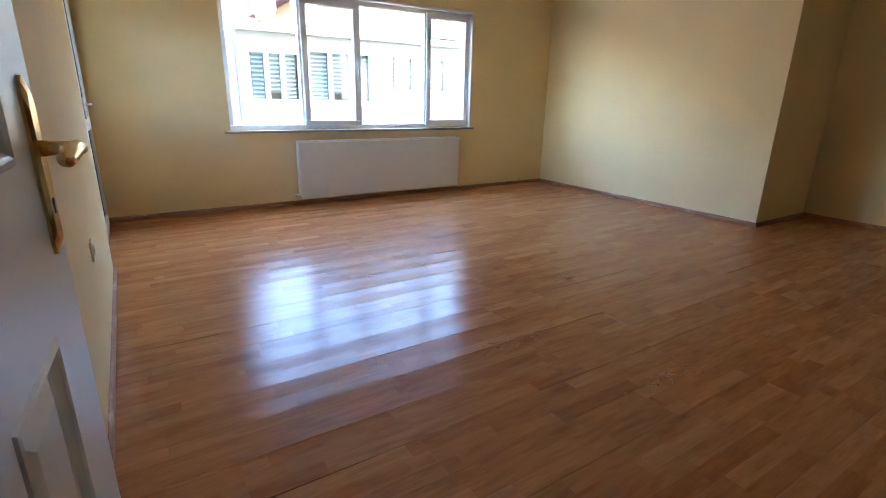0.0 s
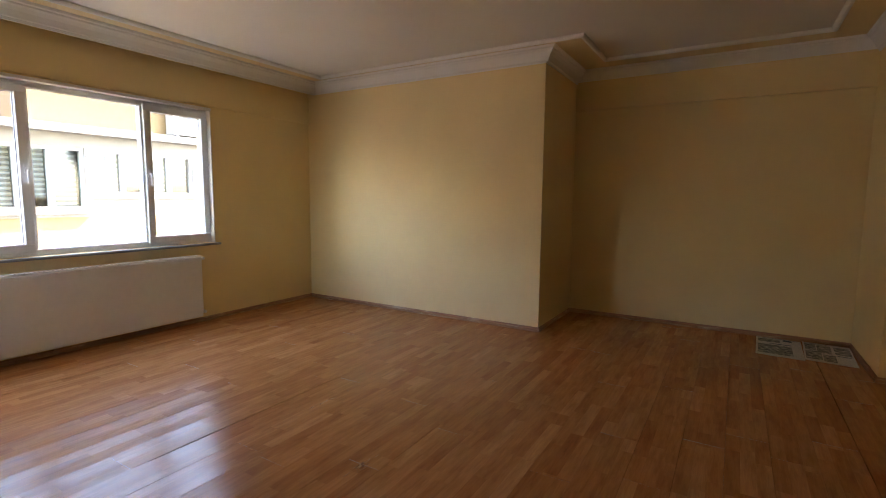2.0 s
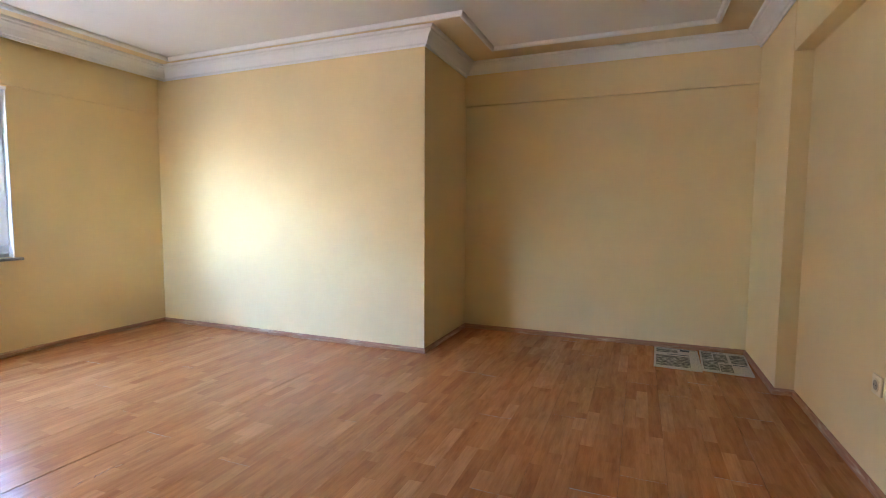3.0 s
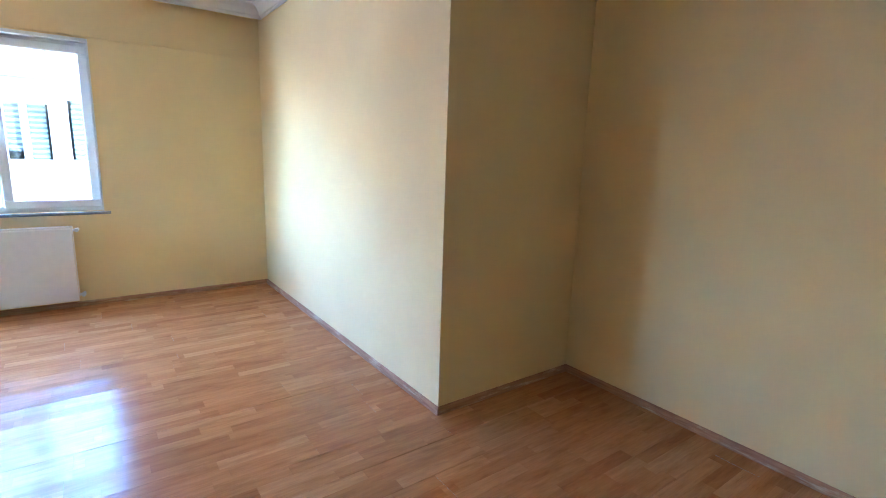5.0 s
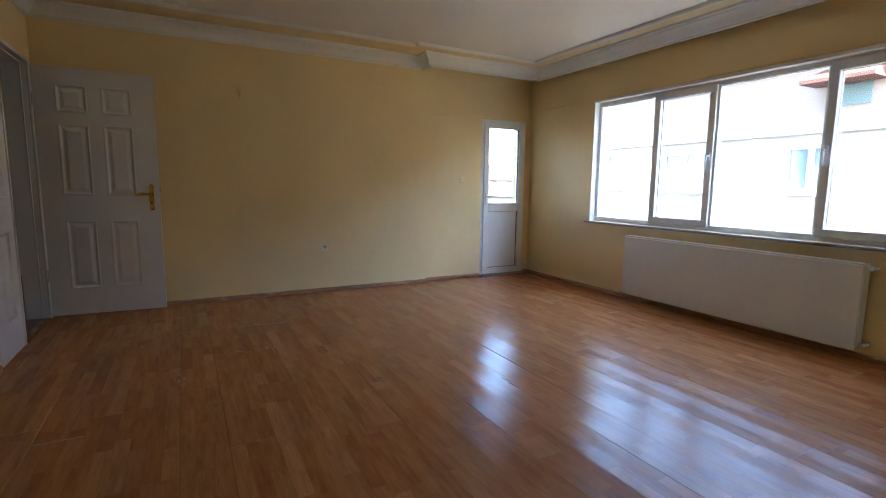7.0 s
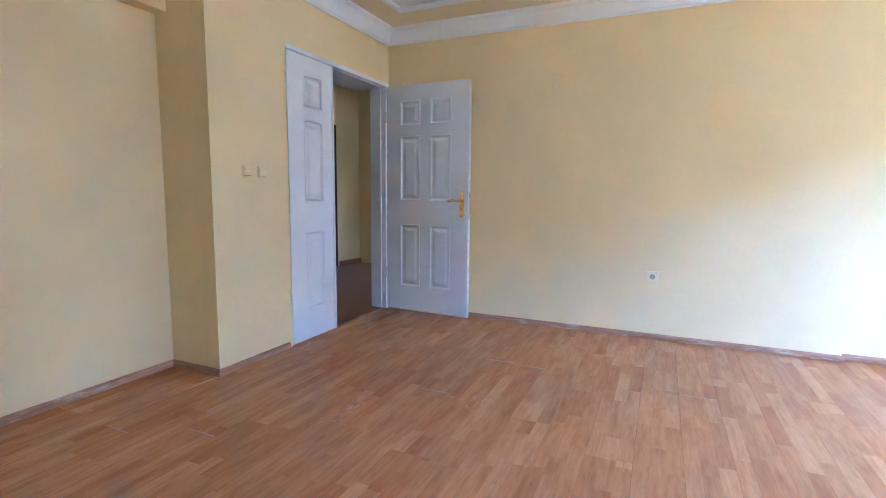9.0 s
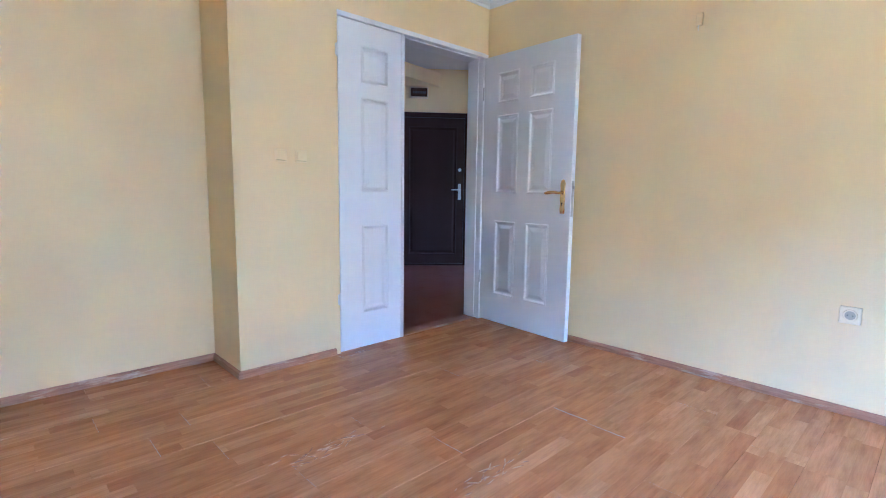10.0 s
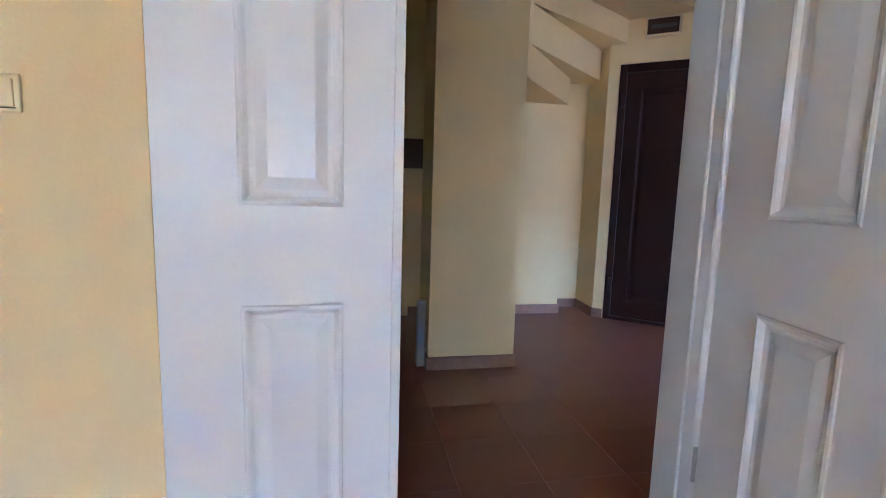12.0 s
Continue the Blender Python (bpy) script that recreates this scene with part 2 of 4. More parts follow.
def add_tube(bm, pts, r, seg=10, squash=1.0):
    """A round bar along the points, with ends closed."""
    rings = []
    for i, p in enumerate(pts):
        p = Vector(p)
        d = (Vector(pts[min(i + 1, len(pts) - 1)]) - Vector(pts[max(i - 1, 0)])).normalized()
        a = d.cross(Vector((0, 0, 1)))
        a = a.normalized() if a.length > 0.05 else Vector((1, 0, 0))
        c = d.cross(a)
        rad = r[i] if isinstance(r, (list, tuple)) else r
        rings.append([bm.verts.new(p + rad * (math.cos(t) * a + squash * math.sin(t) * c)) for t in (2 * math.pi * k / seg for k in range(seg))])
    for q, w in zip(rings, rings[1:]):
        for k in range(seg):
            bm.faces.new((q[k], q[(k + 1) % seg], w[(k + 1) % seg], w[k]))
    bm.faces.new(rings[0])
    bm.faces.new(rings[-1])


def sweep(name, path, profile, mat, closed=False, parent=None):
    """Runs a closed (inset, height) profile along a plan path, mitred at the corners; the inset goes to the left of the way."""
    pts = [Vector((x, y)) for x, y in path]
    n = len(pts)
    bm = bmesh.new()
    rows = []
    for i, p in enumerate(pts):
        d1 = (p - pts[i - 1]).normalized() if closed or i else None
        d2 = (pts[(i + 1) % n] - p).normalized() if closed or i < n - 1 else None
        d1, d2 = d1 or d2, d2 or d1
        n1, n2 = Vector((-d1.y, d1.x)), Vector((-d2.y, d2.x))
        k = (n1 + n2) / max(0.2, 1 + n1.dot(n2))
        rows.append([bm.verts.new((p.x + k.x * d, p.y + k.y * d, z)) for d, z in profile])
    m = len(profile)
    for i in range(n if closed else n - 1):
        a, b = rows[i], rows[(i + 1) % n]
        for j in range(m):
            bm.faces.new((a[j], a[(j + 1) % m], b[(j + 1) % m], b[j]))
    if not closed:
        bm.faces.new(rows[0])
        bm.faces.new(rows[-1])
    return mesh_ob(name, bm, mat, parent)


def structure(ob, label, category):
    return tagged(ob, label, category, kind="structure")


# ---- the room's shell ----
N, J, E1, E2 = 5.125, 2.142, 5.182, 6.174     # window wall, return of the jut, jut wall, recess wall
WB, BUMP, NICHE, SE = -0.062, 3.56, -0.410, -0.305
PIL, NE_X = 2.004, 5.24
H = 2.585                                     # ceiling
TOP = 2.75
WX0, WX1, WZ0, WZ1 = 1.052, 3.892, 0.782, 2.095   # window opening
BY0, BY1, BZ1 = 4.360, 5.030, 1.985              # balcony door opening
DX1, DZ1 = 1.365, 2.115                       # room door opening

structure(boxes("wall_north", [(-0.35, WX0, N, N + 0.24, 0, TOP), (WX1, E1 + 0.25, N, N + 0.24, 0, TOP), (WX0, WX1, N, N + 0.24, 0, WZ0), (WX0, WX1, N, N + 0.24, WZ1, TOP)], WALL), "yellow painted wall around the wide window", "wall")
structure(boxes("beam_north", [(WB, E1, N - 0.012, N, 2.125, TOP)], WALL), "shallow yellow beam above the window", "beam")
structure(boxes("wall_west", [(-0.3, 0, -0.16, BUMP, 0, TOP)], WALL), "long yellow painted wall beside the room door", "wall")
structure(boxes("wall_balcony", [(-0.3, WB, BUMP, BY0, 0, TOP), (-0.3, WB, BY1, N, 0, TOP), (-0.3, WB, BY0, BY1, BZ1, TOP)], WALL), "yellow painted wall around the balcony door", "wall")
structure(boxes("wall_east", [(E1, E2 + 0.25, J, N, 0, TOP)], WALL), "yellow painted wall jutting into the room", "wall")
structure(boxes("wall_recess", [(E2, E2 + 0.25, -0.7, J, 0, TOP)], WALL), "yellow painted wall of the recess", "wall")
structure(boxes("beam_recess", [(E2 - 0.03, E2, SE, J, 2.18, TOP)], WALL), "shallow yellow beam along the recess", "beam")
structure(boxes("wall_south", [(PIL, NE_X, -0.7, NICHE, 0, TOP), (NE_X, E2, -0.7, SE, 0, TOP), (PIL, NE_X, NICHE, SE - 0.003, 2.15, TOP)], WALL), "yellow painted wall with a shallow niche", "wall")
structure(boxes("wall_door", [(DX1, PIL, -0.16, 0, 0, TOP), (1.75, PIL, -0.7, -0.16, 0, TOP), (0.0, DX1, -0.16, 0, DZ1, TOP)], WALL), "yellow painted wall around the double door", "wall")
structure(boxes("ceiling", [(-0.3, E2 + 0.25, -0.7, N + 0.24, H + 0.006, TOP + 0.1)], CEIL), "white painted room ceiling", "ceiling")
# out-of-view slab, added to close the building against sun from above
structure(boxes("roof", [(-3.2, 7.2, -4.6, N + 0.4, TOP + 0.9, TOP + 1.1)], CONCRETE), "unseen flat concrete slab, added over the rooms to shut out the sun", "roof")

# ceiling border painted like the walls, between the cornice and the thin moulding
RING = [(0, 0), (PIL, 0), (PIL, SE), (E2, SE), (E2, J), (E1, J), (E1, 4.994), (0.206, 4.994), (0.206, 3.50), (0, 3.50)]
TRIM = [(0.45, 0.38), (2.40, 0.38), (2.40, 0.05), (5.785, 0.05), (5.785, 1.765), (4.97, 1.765), (4.97, 4.69), (0.52, 4.69), (0.52, 3.22), (0.45, 3.22)]


def ring_plate(name, outer, inner, z0, z1, mat):
    bm = bmesh.new()
    rows = [[bm.verts.new((x, y, z)) for x, y in ring] for ring, z in ((outer, z0), (inner, z0), (inner, z1), (outer, z1))]
    k = len(outer)
    for a, b in ((0, 1), (1, 2), (2, 3), (3, 0)):
        for i in range(k):
            bm.faces.new((rows[a][i], rows[a][(i + 1) % k], rows[b][(i + 1) % k], rows[b][i]))
    return mesh_ob(name, bm, mat)


structure(ring_plate("ceiling_border", [(x, y) for x, y in RING], TRIM, H - 0.004, H + 0.006, BORDER), "yellow painted border of the ceiling", "ceiling border")
CORNICE = [(0.001, 2.455), (0.012, 2.452), (0.018, 2.466), (0.030, 2.472), (0.038, 2.488), (0.052, 2.512), (0.072, 2.534), (0.088, 2.545), (0.092, 2.556), (0.108, 2.562), (0.114, 2.580), (0.001, 2.580)]
structure(sweep("cornice", RING, CORNICE, PLASTER, True), "white moulded plaster cornice", "cornice")
structure(sweep("moulding", TRIM, [(-0.028, H - 0.006), (-0.028, H - 0.012), (-0.016, H - 0.026), (0.0, H - 0.028), (0.012, H - 0.018), (0.016, H - 0.005), (0.016, H + 0.004), (-0.028, H + 0.004)], PLASTER, True), "thin white ceiling moulding", "moulding")
structure(boxes("curtain_pelmet", [(0.186, E1, 4.996, 5.014, 2.452, H + 0.004), (0.186, 0.204, 3.502, 4.996, 2.452, H + 0.004), (0.0, 0.186, 3.502, 3.52, 2.452, H + 0.004)], PLASTER), "white curtain pelmet with a dark slot behind", "pelmet")

SK = [(0.0005, 0.001), (0.015, 0.001), (0.015, 0.027), (0.011, 0.037), (0.004, 0.043), (0.0005, 0.043)]
structure(sweep("baseboard", [(1.40, 0), (PIL, 0), (PIL, NICHE), (NE_X, NICHE), (NE_X, SE), (E2, SE), (E2, J), (E1, J), (E1, N), (WB, N), (WB, BY1 + 0.01)], SK, SKIRT), "brown wood-look skirting, smeared with paint", "baseboard")
structure(sweep("baseboard", [(WB, BY0 - 0.004), (WB, BUMP), (0, BUMP), (0, 0.03)], SK, SKIRT), "brown wood-look skirting along the wall", "baseboard")
structure(boxes("subfloor", [(-0.3, E2 + 0.25, -0.7, N + 0.24, -0.25, -0.012)], CONCRETE), "concrete slab under the floor", "slab")

# ---- window ----
def frame_ring(bm, u0, u1, z0, z1, w, d0, d1, axis="y", bevel=0.006):
    for a, b, c, d in ((u0, u1, z0, z0 + w), (u0, u1, z1 - w, z1), (u0, u0 + w, z0 + w, z1 - w), (u1 - w, u1, z0 + w, z1 - w)):
        if axis == "y":
            add_box(bm, a, b, d0, d1, c, d, bevel)
        else:
            add_box(bm, d0, d1, a, b, c, d, bevel)


win = structure(new("window_1"), "white four-part plastic window, closed", "window")
bm = bmesh.new()
FY = N + 0.065
frame_ring(bm, WX0, WX1, WZ0, WZ1, 0.05, FY, FY + 0.07)
for mx in (1.787, 2.408, 3.256):
    add_box(bm, mx, mx + 0.05, FY, FY + 0.07, WZ0 + 0.05, WZ1 - 0.05, 0.006)
mesh_ob("frame", bm, PVC, win)
for s0, s1 in ((1.809, 2.435), (3.276, 3.88)):
    bm = bmesh.new()
    frame_ring(bm, s0, s1, WZ0 + 0.032, WZ1 - 0.032, 0.062, FY - 0.022, FY + 0.05)
    mesh_ob("sash", bm, PVC, win)
for g0, g1, za, zb in ((WX0 + 0.04, 1.797, 0.82, 2.05), (1.865, 2.378, 0.866, 2.005), (2.448, 3.266, 0.82, 2.05), (3.331, 3.825, 0.866, 2.005)):
    pane = boxes("pane", [(g0, g1, FY + 0.028, FY + 0.034, za, zb)], GLASS, win)
    pane.visible_shadow = False
    bm = bmesh.new()
    frame_ring(bm, g0 - 0.004, g1 + 0.004, za - 0.004, zb + 0.004, 0.011, FY + 0.014, FY + 0.027, bevel=0)
    mesh_ob("seal", bm, RUBBER, win)
for hx in (2.408, 3.304):
    bm = bmesh.new()
    add_box(bm, hx - 0.014, hx + 0.014, FY - 0.034, FY - 0.022, 1.41, 1.48, 0.004)
    add_tube(bm, [(hx, FY - 0.03, 1.445), (hx, FY - 0.062, 1.445), (hx, FY - 0.066, 1.43), (hx, FY - 0.064, 1.335)], [0.009, 0.010, 0.011, 0.008], 8)
    mesh_ob("handle", bm, PVC, win)
structure(boxes("window_sill", [(WX0 - 0.056, WX1 + 0.045, N - 0.035, N + 0.064, WZ0 - 0.022, WZ0 - 0.0005)], MARBLE, bevel=0.004), "grey marble window sill", "sill")
structure(boxes("window_reveal", [(WX0 - 0.001, WX0 + 0.008, N - 0.002, FY, WZ0, WZ1), (WX1 - 0.008, WX1 + 0.001, N - 0.002, FY, WZ0, WZ1), (WX0, WX1, N - 0.014, FY, WZ1 - 0.008, WZ1 + 0.016)], PLASTER), "white plastered window reveal", "reveal")

# ---- balcony door ----
bd = structure(new("door_1"), "white plastic balcony door with a glazed upper half, closed", "balcony door")
bm = bmesh.new()
DXF = WB - 0.002
for a in ((BY0, BY0 + 0.05, 0.0, BZ1), (BY1 - 0.05, BY1, 0.0, BZ1), (BY0 + 0.05, BY1 - 0.05, BZ1 - 0.05, BZ1)):
    add_box(bm, DXF - 0.07, DXF + 0.004, a[0], a[1], a[2], a[3], 0.005)
mesh_ob("frame", bm, PVC, bd)
bm = bmesh.new()
frame_ring(bm, BY0 + 0.03, BY1 - 0.03, 0.03, BZ1 - 0.03, 0.075, DXF - 0.05, DXF + 0.022, "x")
add_box(bm, DXF - 0.05, DXF + 0.022, BY0 + 0.105, BY1 - 0.105, 0.835, 0.935, 0.006)
mesh_ob("leaf", bm, PVC, bd)
boxes("panel", [(DXF - 0.03, DXF - 0.006, BY0 + 0.1, BY1 - 0.1, 0.1, 0.84)], PVC, bd)
pane = boxes("pane", [(DXF - 0.02, DXF - 0.014, BY0 + 0.1, BY1 - 0.1, 0.93, 1.92)], GLASS, bd)
pane.visible_shadow = False
bm = bmesh.new()
frame_ring(bm, BY0 + 0.1, BY1 - 0.1, 0.93, 1.918, 0.012, DXF - 0.012, DXF + 0.004, "x", 0)
frame_ring(bm, BY0 + 0.1, BY1 - 0.1, 0.1, 0.842, 0.010, DXF - 0.005, DXF + 0.004, "x", 0)
mesh_ob("seal", bm, RUBBER, bd)
bm = bmesh.new()
hy = BY0 + 0.065
add_box(bm, DXF + 0.022, DXF + 0.034, hy - 0.014, hy + 0.014, 0.93, 1.08, 0.004)
add_tube(bm, [(DXF + 0.03, hy, 1.03), (DXF + 0.065, hy, 1.03), (DXF + 0.07, hy + 0.02, 1.03), (DXF + 0.068, hy + 0.11, 1.028)], [0.009, 0.01, 0.011, 0.008], 8)
mesh_ob("handle", bm, PVC, bd)
structure(boxes("threshold", [(-0.3, WB + 0.02, BY0, BY1, -0.01, 0.028)], MARBLE, bevel=0.004), "grey marble balcony threshold", "threshold")

# ---- room double door ----
def panel_leaf(bm, w, h, t, cols, rows):
    """A moulded leaf from (0, 0, 0) along x; cols and rows give the panels' spans."""
    xs = sorted({0, w, *[v for c in cols for v in c]})
    zs = sorted({0, h, *[v for c in rows for v in c]})
    for side in (0, 1):
        y0, s = (0, 1) if side == 0 else (t, -1)
        for xa, xb in zip(xs, xs[1:]):
            for za, zb in zip(zs, zs[1:]):
                if (xa, xb) in cols and (za, zb) in rows:
                    rings = []
                    for inset, depth in ((0, 0), (0.003, -0.003), (0.009, -0.004), (0.014, -0.001), (0.021, 0.008), (0.028, 0.0105), (0.034, 0.0105), (0.056, 0.003), (0.06, 0.002)):
                        y = y0 + s * depth
                        rings.append([bm.verts.new(c) for c in ((xa + inset, y, za + inset), (xb - inset, y, za + inset), (xb - inset, y, zb - inset), (xa + inset, y, zb - inset))])
                    for q, r in zip(rings, rings[1:]):
                        for k in range(4):
                            bm.faces.new((q[k], q[(k + 1) % 4], r[(k + 1) % 4], r[k]))
                    bm.faces.new(rings[-1])
                else:
                    bm.faces.new([bm.verts.new(c) for c in ((xa, y0, za), (xb, y0, za), (xb, y0, zb), (xa, y0, zb))])
    for q in (((0, 0, 0), (0, t, 0), (0, t, h), (0, 0, h)), ((w, 0, 0), (w, t, 0), (w, t, h), (w, 0, h)), ((0, 0, h), (w, 0, h), (w, t, h), (0, t, h)), ((0, 0, 0), (w, 0, 0), (w, t, 0), (0, t, 0))):
        bm.faces.new([bm.verts.new(c) for c in q])
    bmesh.ops.remove_doubles(bm, verts=bm.verts, dist=0.0002)


ROWS = [(0.225, 0.815), (1.03, 1.62), (1.71, 1.935)]
rot = math.atan2(0.846, 0.052)
door = structure(new("door_2"), "white six-panel room door, standing wide open", "door")
door.matrix_world = pose(0.040, 0.004, 0.010, 0, 0, math.degrees(rot))
bm = bmesh.new()
panel_leaf(bm, 0.848, 2.07, 0.04, [(0.145, 0.362), (0.460, 0.677)], ROWS)
for v in bm.verts:
    v.co.y = -v.co.y + 0.0
bmesh.ops.translate(bm, verts=bm.verts, vec=(0, 0.04, 0))
mesh_ob("leaf", bm, DOORWHITE, door)


def brass_handle(parent, x, y, z, way):
    """Long brass plate with a curved lever on the face that looks towards -y; the lever points along way."""
    bm = bmesh.new()
    outline = [(-0.016, -0.112), (0.016, -0.112), (0.02, -0.095), (0.017, -0.06), (0.021, 0.0), (0.017, 0.06), (0.02, 0.095), (0.012, 0.115), (0.0, 0.122), (-0.012, 0.115), (-0.02, 0.095), (-0.017, 0.06), (-0.021, 0.0), (-0.017, -0.06), (-0.02, -0.095)]
    rings = [[bm.verts.new((x + a * k, y - d, z - 0.03 + c * k)) for a, c in outline] for k, d in ((1, 0.0), (1, 0.004), (0.86, 0.009))]
    for q, r in zip(rings, rings[1:]):
        for i in range(len(outline)):
            bm.faces.new((q[i], q[(i + 1) % len(outline)], r[(i + 1) % len(outline)], r[i]))
    bm.faces.new(rings[-1])
    mesh_ob("plate", bm, BRASS, parent)
    bm = bmesh.new()
    add_tube(bm, [(x, y - 0.008, z), (x, y - 0.03, z), (x, y - 0.046, z), (x + way * 0.012, y - 0.052, z + 0.001), (x + way * 0.04, y - 0.052, z + 0.004), (x + way * 0.075, y - 0.050, z + 0.002), (x + way * 0.105, y - 0.049, z - 0.004), (x + way * 0.122, y - 0.050, z - 0.003)], [0.011, 0.009, 0.009, 0.009, 0.010, 0.012, 0.010, 0.004], 12)
    mesh_ob("lever", bm, BRASS, parent, True)
    # no hole is cut: raised black shapes give the keyhole's shade by colour
    bm = bmesh.new()
    add_tube(bm, [(x, y - 0.008, z - 0.072), (x, y - 0.0095, z - 0.072)], 0.006, 10)
    add_box(bm, x - 0.002, x + 0.002, y - 0.0096, y - 0.008, z - 0.088, z - 0.074)
    mesh_ob("keyhole_shade", bm, BLACKSHADE, parent)


brass_handle(door, 0.785, 0.0, 1.04, -1)
bm = bmesh.new()
add_box(bm, 0.848, 0.8495, 0.009, 0.031, 0.88, 1.12)
add_box(bm, 0.849, 0.862, 0.013, 0.026, 1.065, 1.09, 0.003)
mesh_ob("latch", bm, STEEL, door)
bm = bmesh.new()
for hz in (0.3, 1.75):
    add_tube(bm, [(-0.006, -0.004, hz), (-0.006, -0.004, hz + 0.1)], 0.006, 8)
mesh_ob("hinge", bm, STEEL, door)

leaf2 = structure(new("door_3"), "narrow white panelled door leaf, closed", "door")
leaf2.matrix_world = pose(1.362, 0.004, 0.010, 0, 0, 180)
bm = bmesh.new()
panel_leaf(bm, 0.502, 2.07, 0.04, [(0.164, 0.380)], ROWS)
mesh_ob("leaf", bm, DOORWHITE, leaf2)
bm = bmesh.new()
for hz in (0.31, 1.84):
    add_tube(bm, [(-0.007, -0.005, hz), (-0.007, -0.005, hz + 0.075)], 0.0075, 10)
    add_box(bm, -0.02, 0.012, -0.0022, 0.0, hz + 0.005, hz + 0.07)
mesh_ob("hinge", bm, DOORWHITE, leaf2)
boxes("cover_strip", [(0.486, 0.508, -0.008, 0.004, 0.0, 2.07)], DOORWHITE, leaf2, 0.002)

jamb = structure(new("door_frame"), "white painted door frame", "door frame")
bm = bmesh.new()
add_box(bm, 0.001, 0.046, -0.175, -0.012, 0.0, DZ1, 0.004)
add_box(bm, 0.001, 0.030, -0.012, 0.003, 0.0, DZ1, 0.003)
add_box(bm, DX1 - 0.008, DX1 + 0.03, -0.175, -0.045, 0.0, DZ1, 0.004)
add_tube(bm, [(0.040, -0.010, 0.0), (0.040, -0.010, DZ1 - 0.02)], 0.011, 10)
add_tube(bm, [(0.048, -0.060, 0.0), (0.048, -0.060, DZ1 - 0.02)], 0.006, 8)
mesh_ob("jamb", bm, DOORWHITE, jamb)
boxes("head", [(0.046, DX1 - 0.008, -0.175, -0.045, DZ1 - 0.035, DZ1 - 0.001), (0.03, DX1, -0.045, 0.003, DZ1 - 0.028, DZ1 + 0.004)], DOORWHITE, jamb, 0.003)
structure(boxes("door_sill", [(0.052, DX1, -0.062, -0.028, -0.008, 0.004)], SKIRT, bevel=0.002), "worn brown floor strip in the doorway", "threshold")

# ---- radiator ----
rad = tagged(new("radiator"), "long white steel panel radiator under the window", "radiator")
RX0, RX1, RZ0, RZ1, RY0 = 1.665, 3.672, 0.075, 0.675, N - 0.105
bm = bmesh.new()
add_box(bm, RX0 + 0.006, RX1 - 0.006, RY0, RY0 + 0.022, RZ0, RZ1 - 0.012, 0.006)
mesh_ob("front", bm, ENAMEL, rad)
boxes("back", [(RX0 + 0.02, RX1 - 0.02, RY0 + 0.058, RY0 + 0.076, RZ0 + 0.01, RZ1 - 0.02)], ENAMEL, rad, 0.005)
bm = bmesh.new()
for k in range(50):
    x = RX0 + 0.03 + k * (RX1 - RX0 - 0.06) / 49
    add_box(bm, x, x + 0.004, RY0 + 0.022, RY0 + 0.058, RZ0 + 0.03, RZ1 - 0.04)
mesh_ob("fins", bm, ENAMEL, rad)
bm = bmesh.new()
for k in range(68):
    x = RX0 + 0.012 + k * (RX1 - RX0 - 0.024) / 68
    add_box(bm, x, x + 0.017, RY0 + 0.006, RY0 + 0.080, RZ1 - 0.004, RZ1)
add_box(bm, RX0 + 0.004, RX1 - 0.004, RY0 + 0.002, RY0 + 0.010, RZ1 - 0.010, RZ1 + 0.001)
add_box(bm, RX0 + 0.004, RX1 - 0.004, RY0 + 0.076, RY0 + 0.084, RZ1 - 0.010, RZ1 + 0.001)
mesh_ob("grille", bm, ENAMEL, rad)
for sx in (RX0, RX1 - 0.004):
    boxes("side", [(sx, sx + 0.004, RY0 + 0.004, RY0 + 0.082, RZ0 + 0.03, RZ1)], ENAMEL, rad)
for vx, zz in ((RX1 + 0.025, RZ1 - 0.03), (RX1 + 0.025, RZ0 + 0.04), (RX0 - 0.025, RZ0 + 0.03)):
    sgn = 1 if vx > 2 else -1
    bm = bmesh.new()
    add_tube(bm, [(vx - sgn * 0.028, RY0 + 0.045, zz), (vx, RY0 + 0.045, zz), (vx + sgn * 0.006, RY0 + 0.055, zz), (vx + sgn * 0.006, N, zz)], 0.011, 8)
    add_tube(bm, [(vx, RY0 + 0.05, zz), (vx, RY0 + 0.012, zz)], [0.017, 0.014], 10)
    mesh_ob("valve", bm, PVC, rad)
for x, z in ((2.1, 0.2), (2.1, 0.55), (3.2, 0.2), (3.2, 0.55)):
    boxes("bracket", [(x, x + 0.03, RY0 + 0.07, N, z, z + 0.03)], ENAMEL, rad)

# ---- small fixtures ----
def socket(x, y, z, turn, label):
    """Wall socket: bevelled plate with a round well and two holes drawn as shade-coloured discs, facing +y before the
    turn.
    """
    ob = tagged(new("socket"), label, "socket")
    ob.matrix_world = pose(x, y, z, 0, 0, turn)
    boxes("plate", [(-0.042, 0.042, 0.0, 0.010, -0.042, 0.042)], SOCKETCREAM, ob, 0.004)
    bm = bmesh.new()
    add_tube(bm, [(0, 0.008, 0), (0, 0.013, 0)], [0.029, 0.027], 24)
    mesh_ob("ring", bm, SOCKETCREAM, ob)
    # flat discs, darkened to give the shade of the recess and its holes
    bm = bmesh.new()
    add_tube(bm, [(0, 0.0125, 0), (0, 0.0136, 0)], 0.021, 20)
    mesh_ob("well", bm, PLASTICSHADE, ob)
    bm = bmesh.new()
    for hx in (-0.0095, 0.0095):
        add_tube(bm, [(hx, 0.0135, 0), (hx, 0.0142, 0)], 0.003, 8)
    mesh_ob("pin_hole_shade", bm, BLACKSHADE, ob)
    return ob


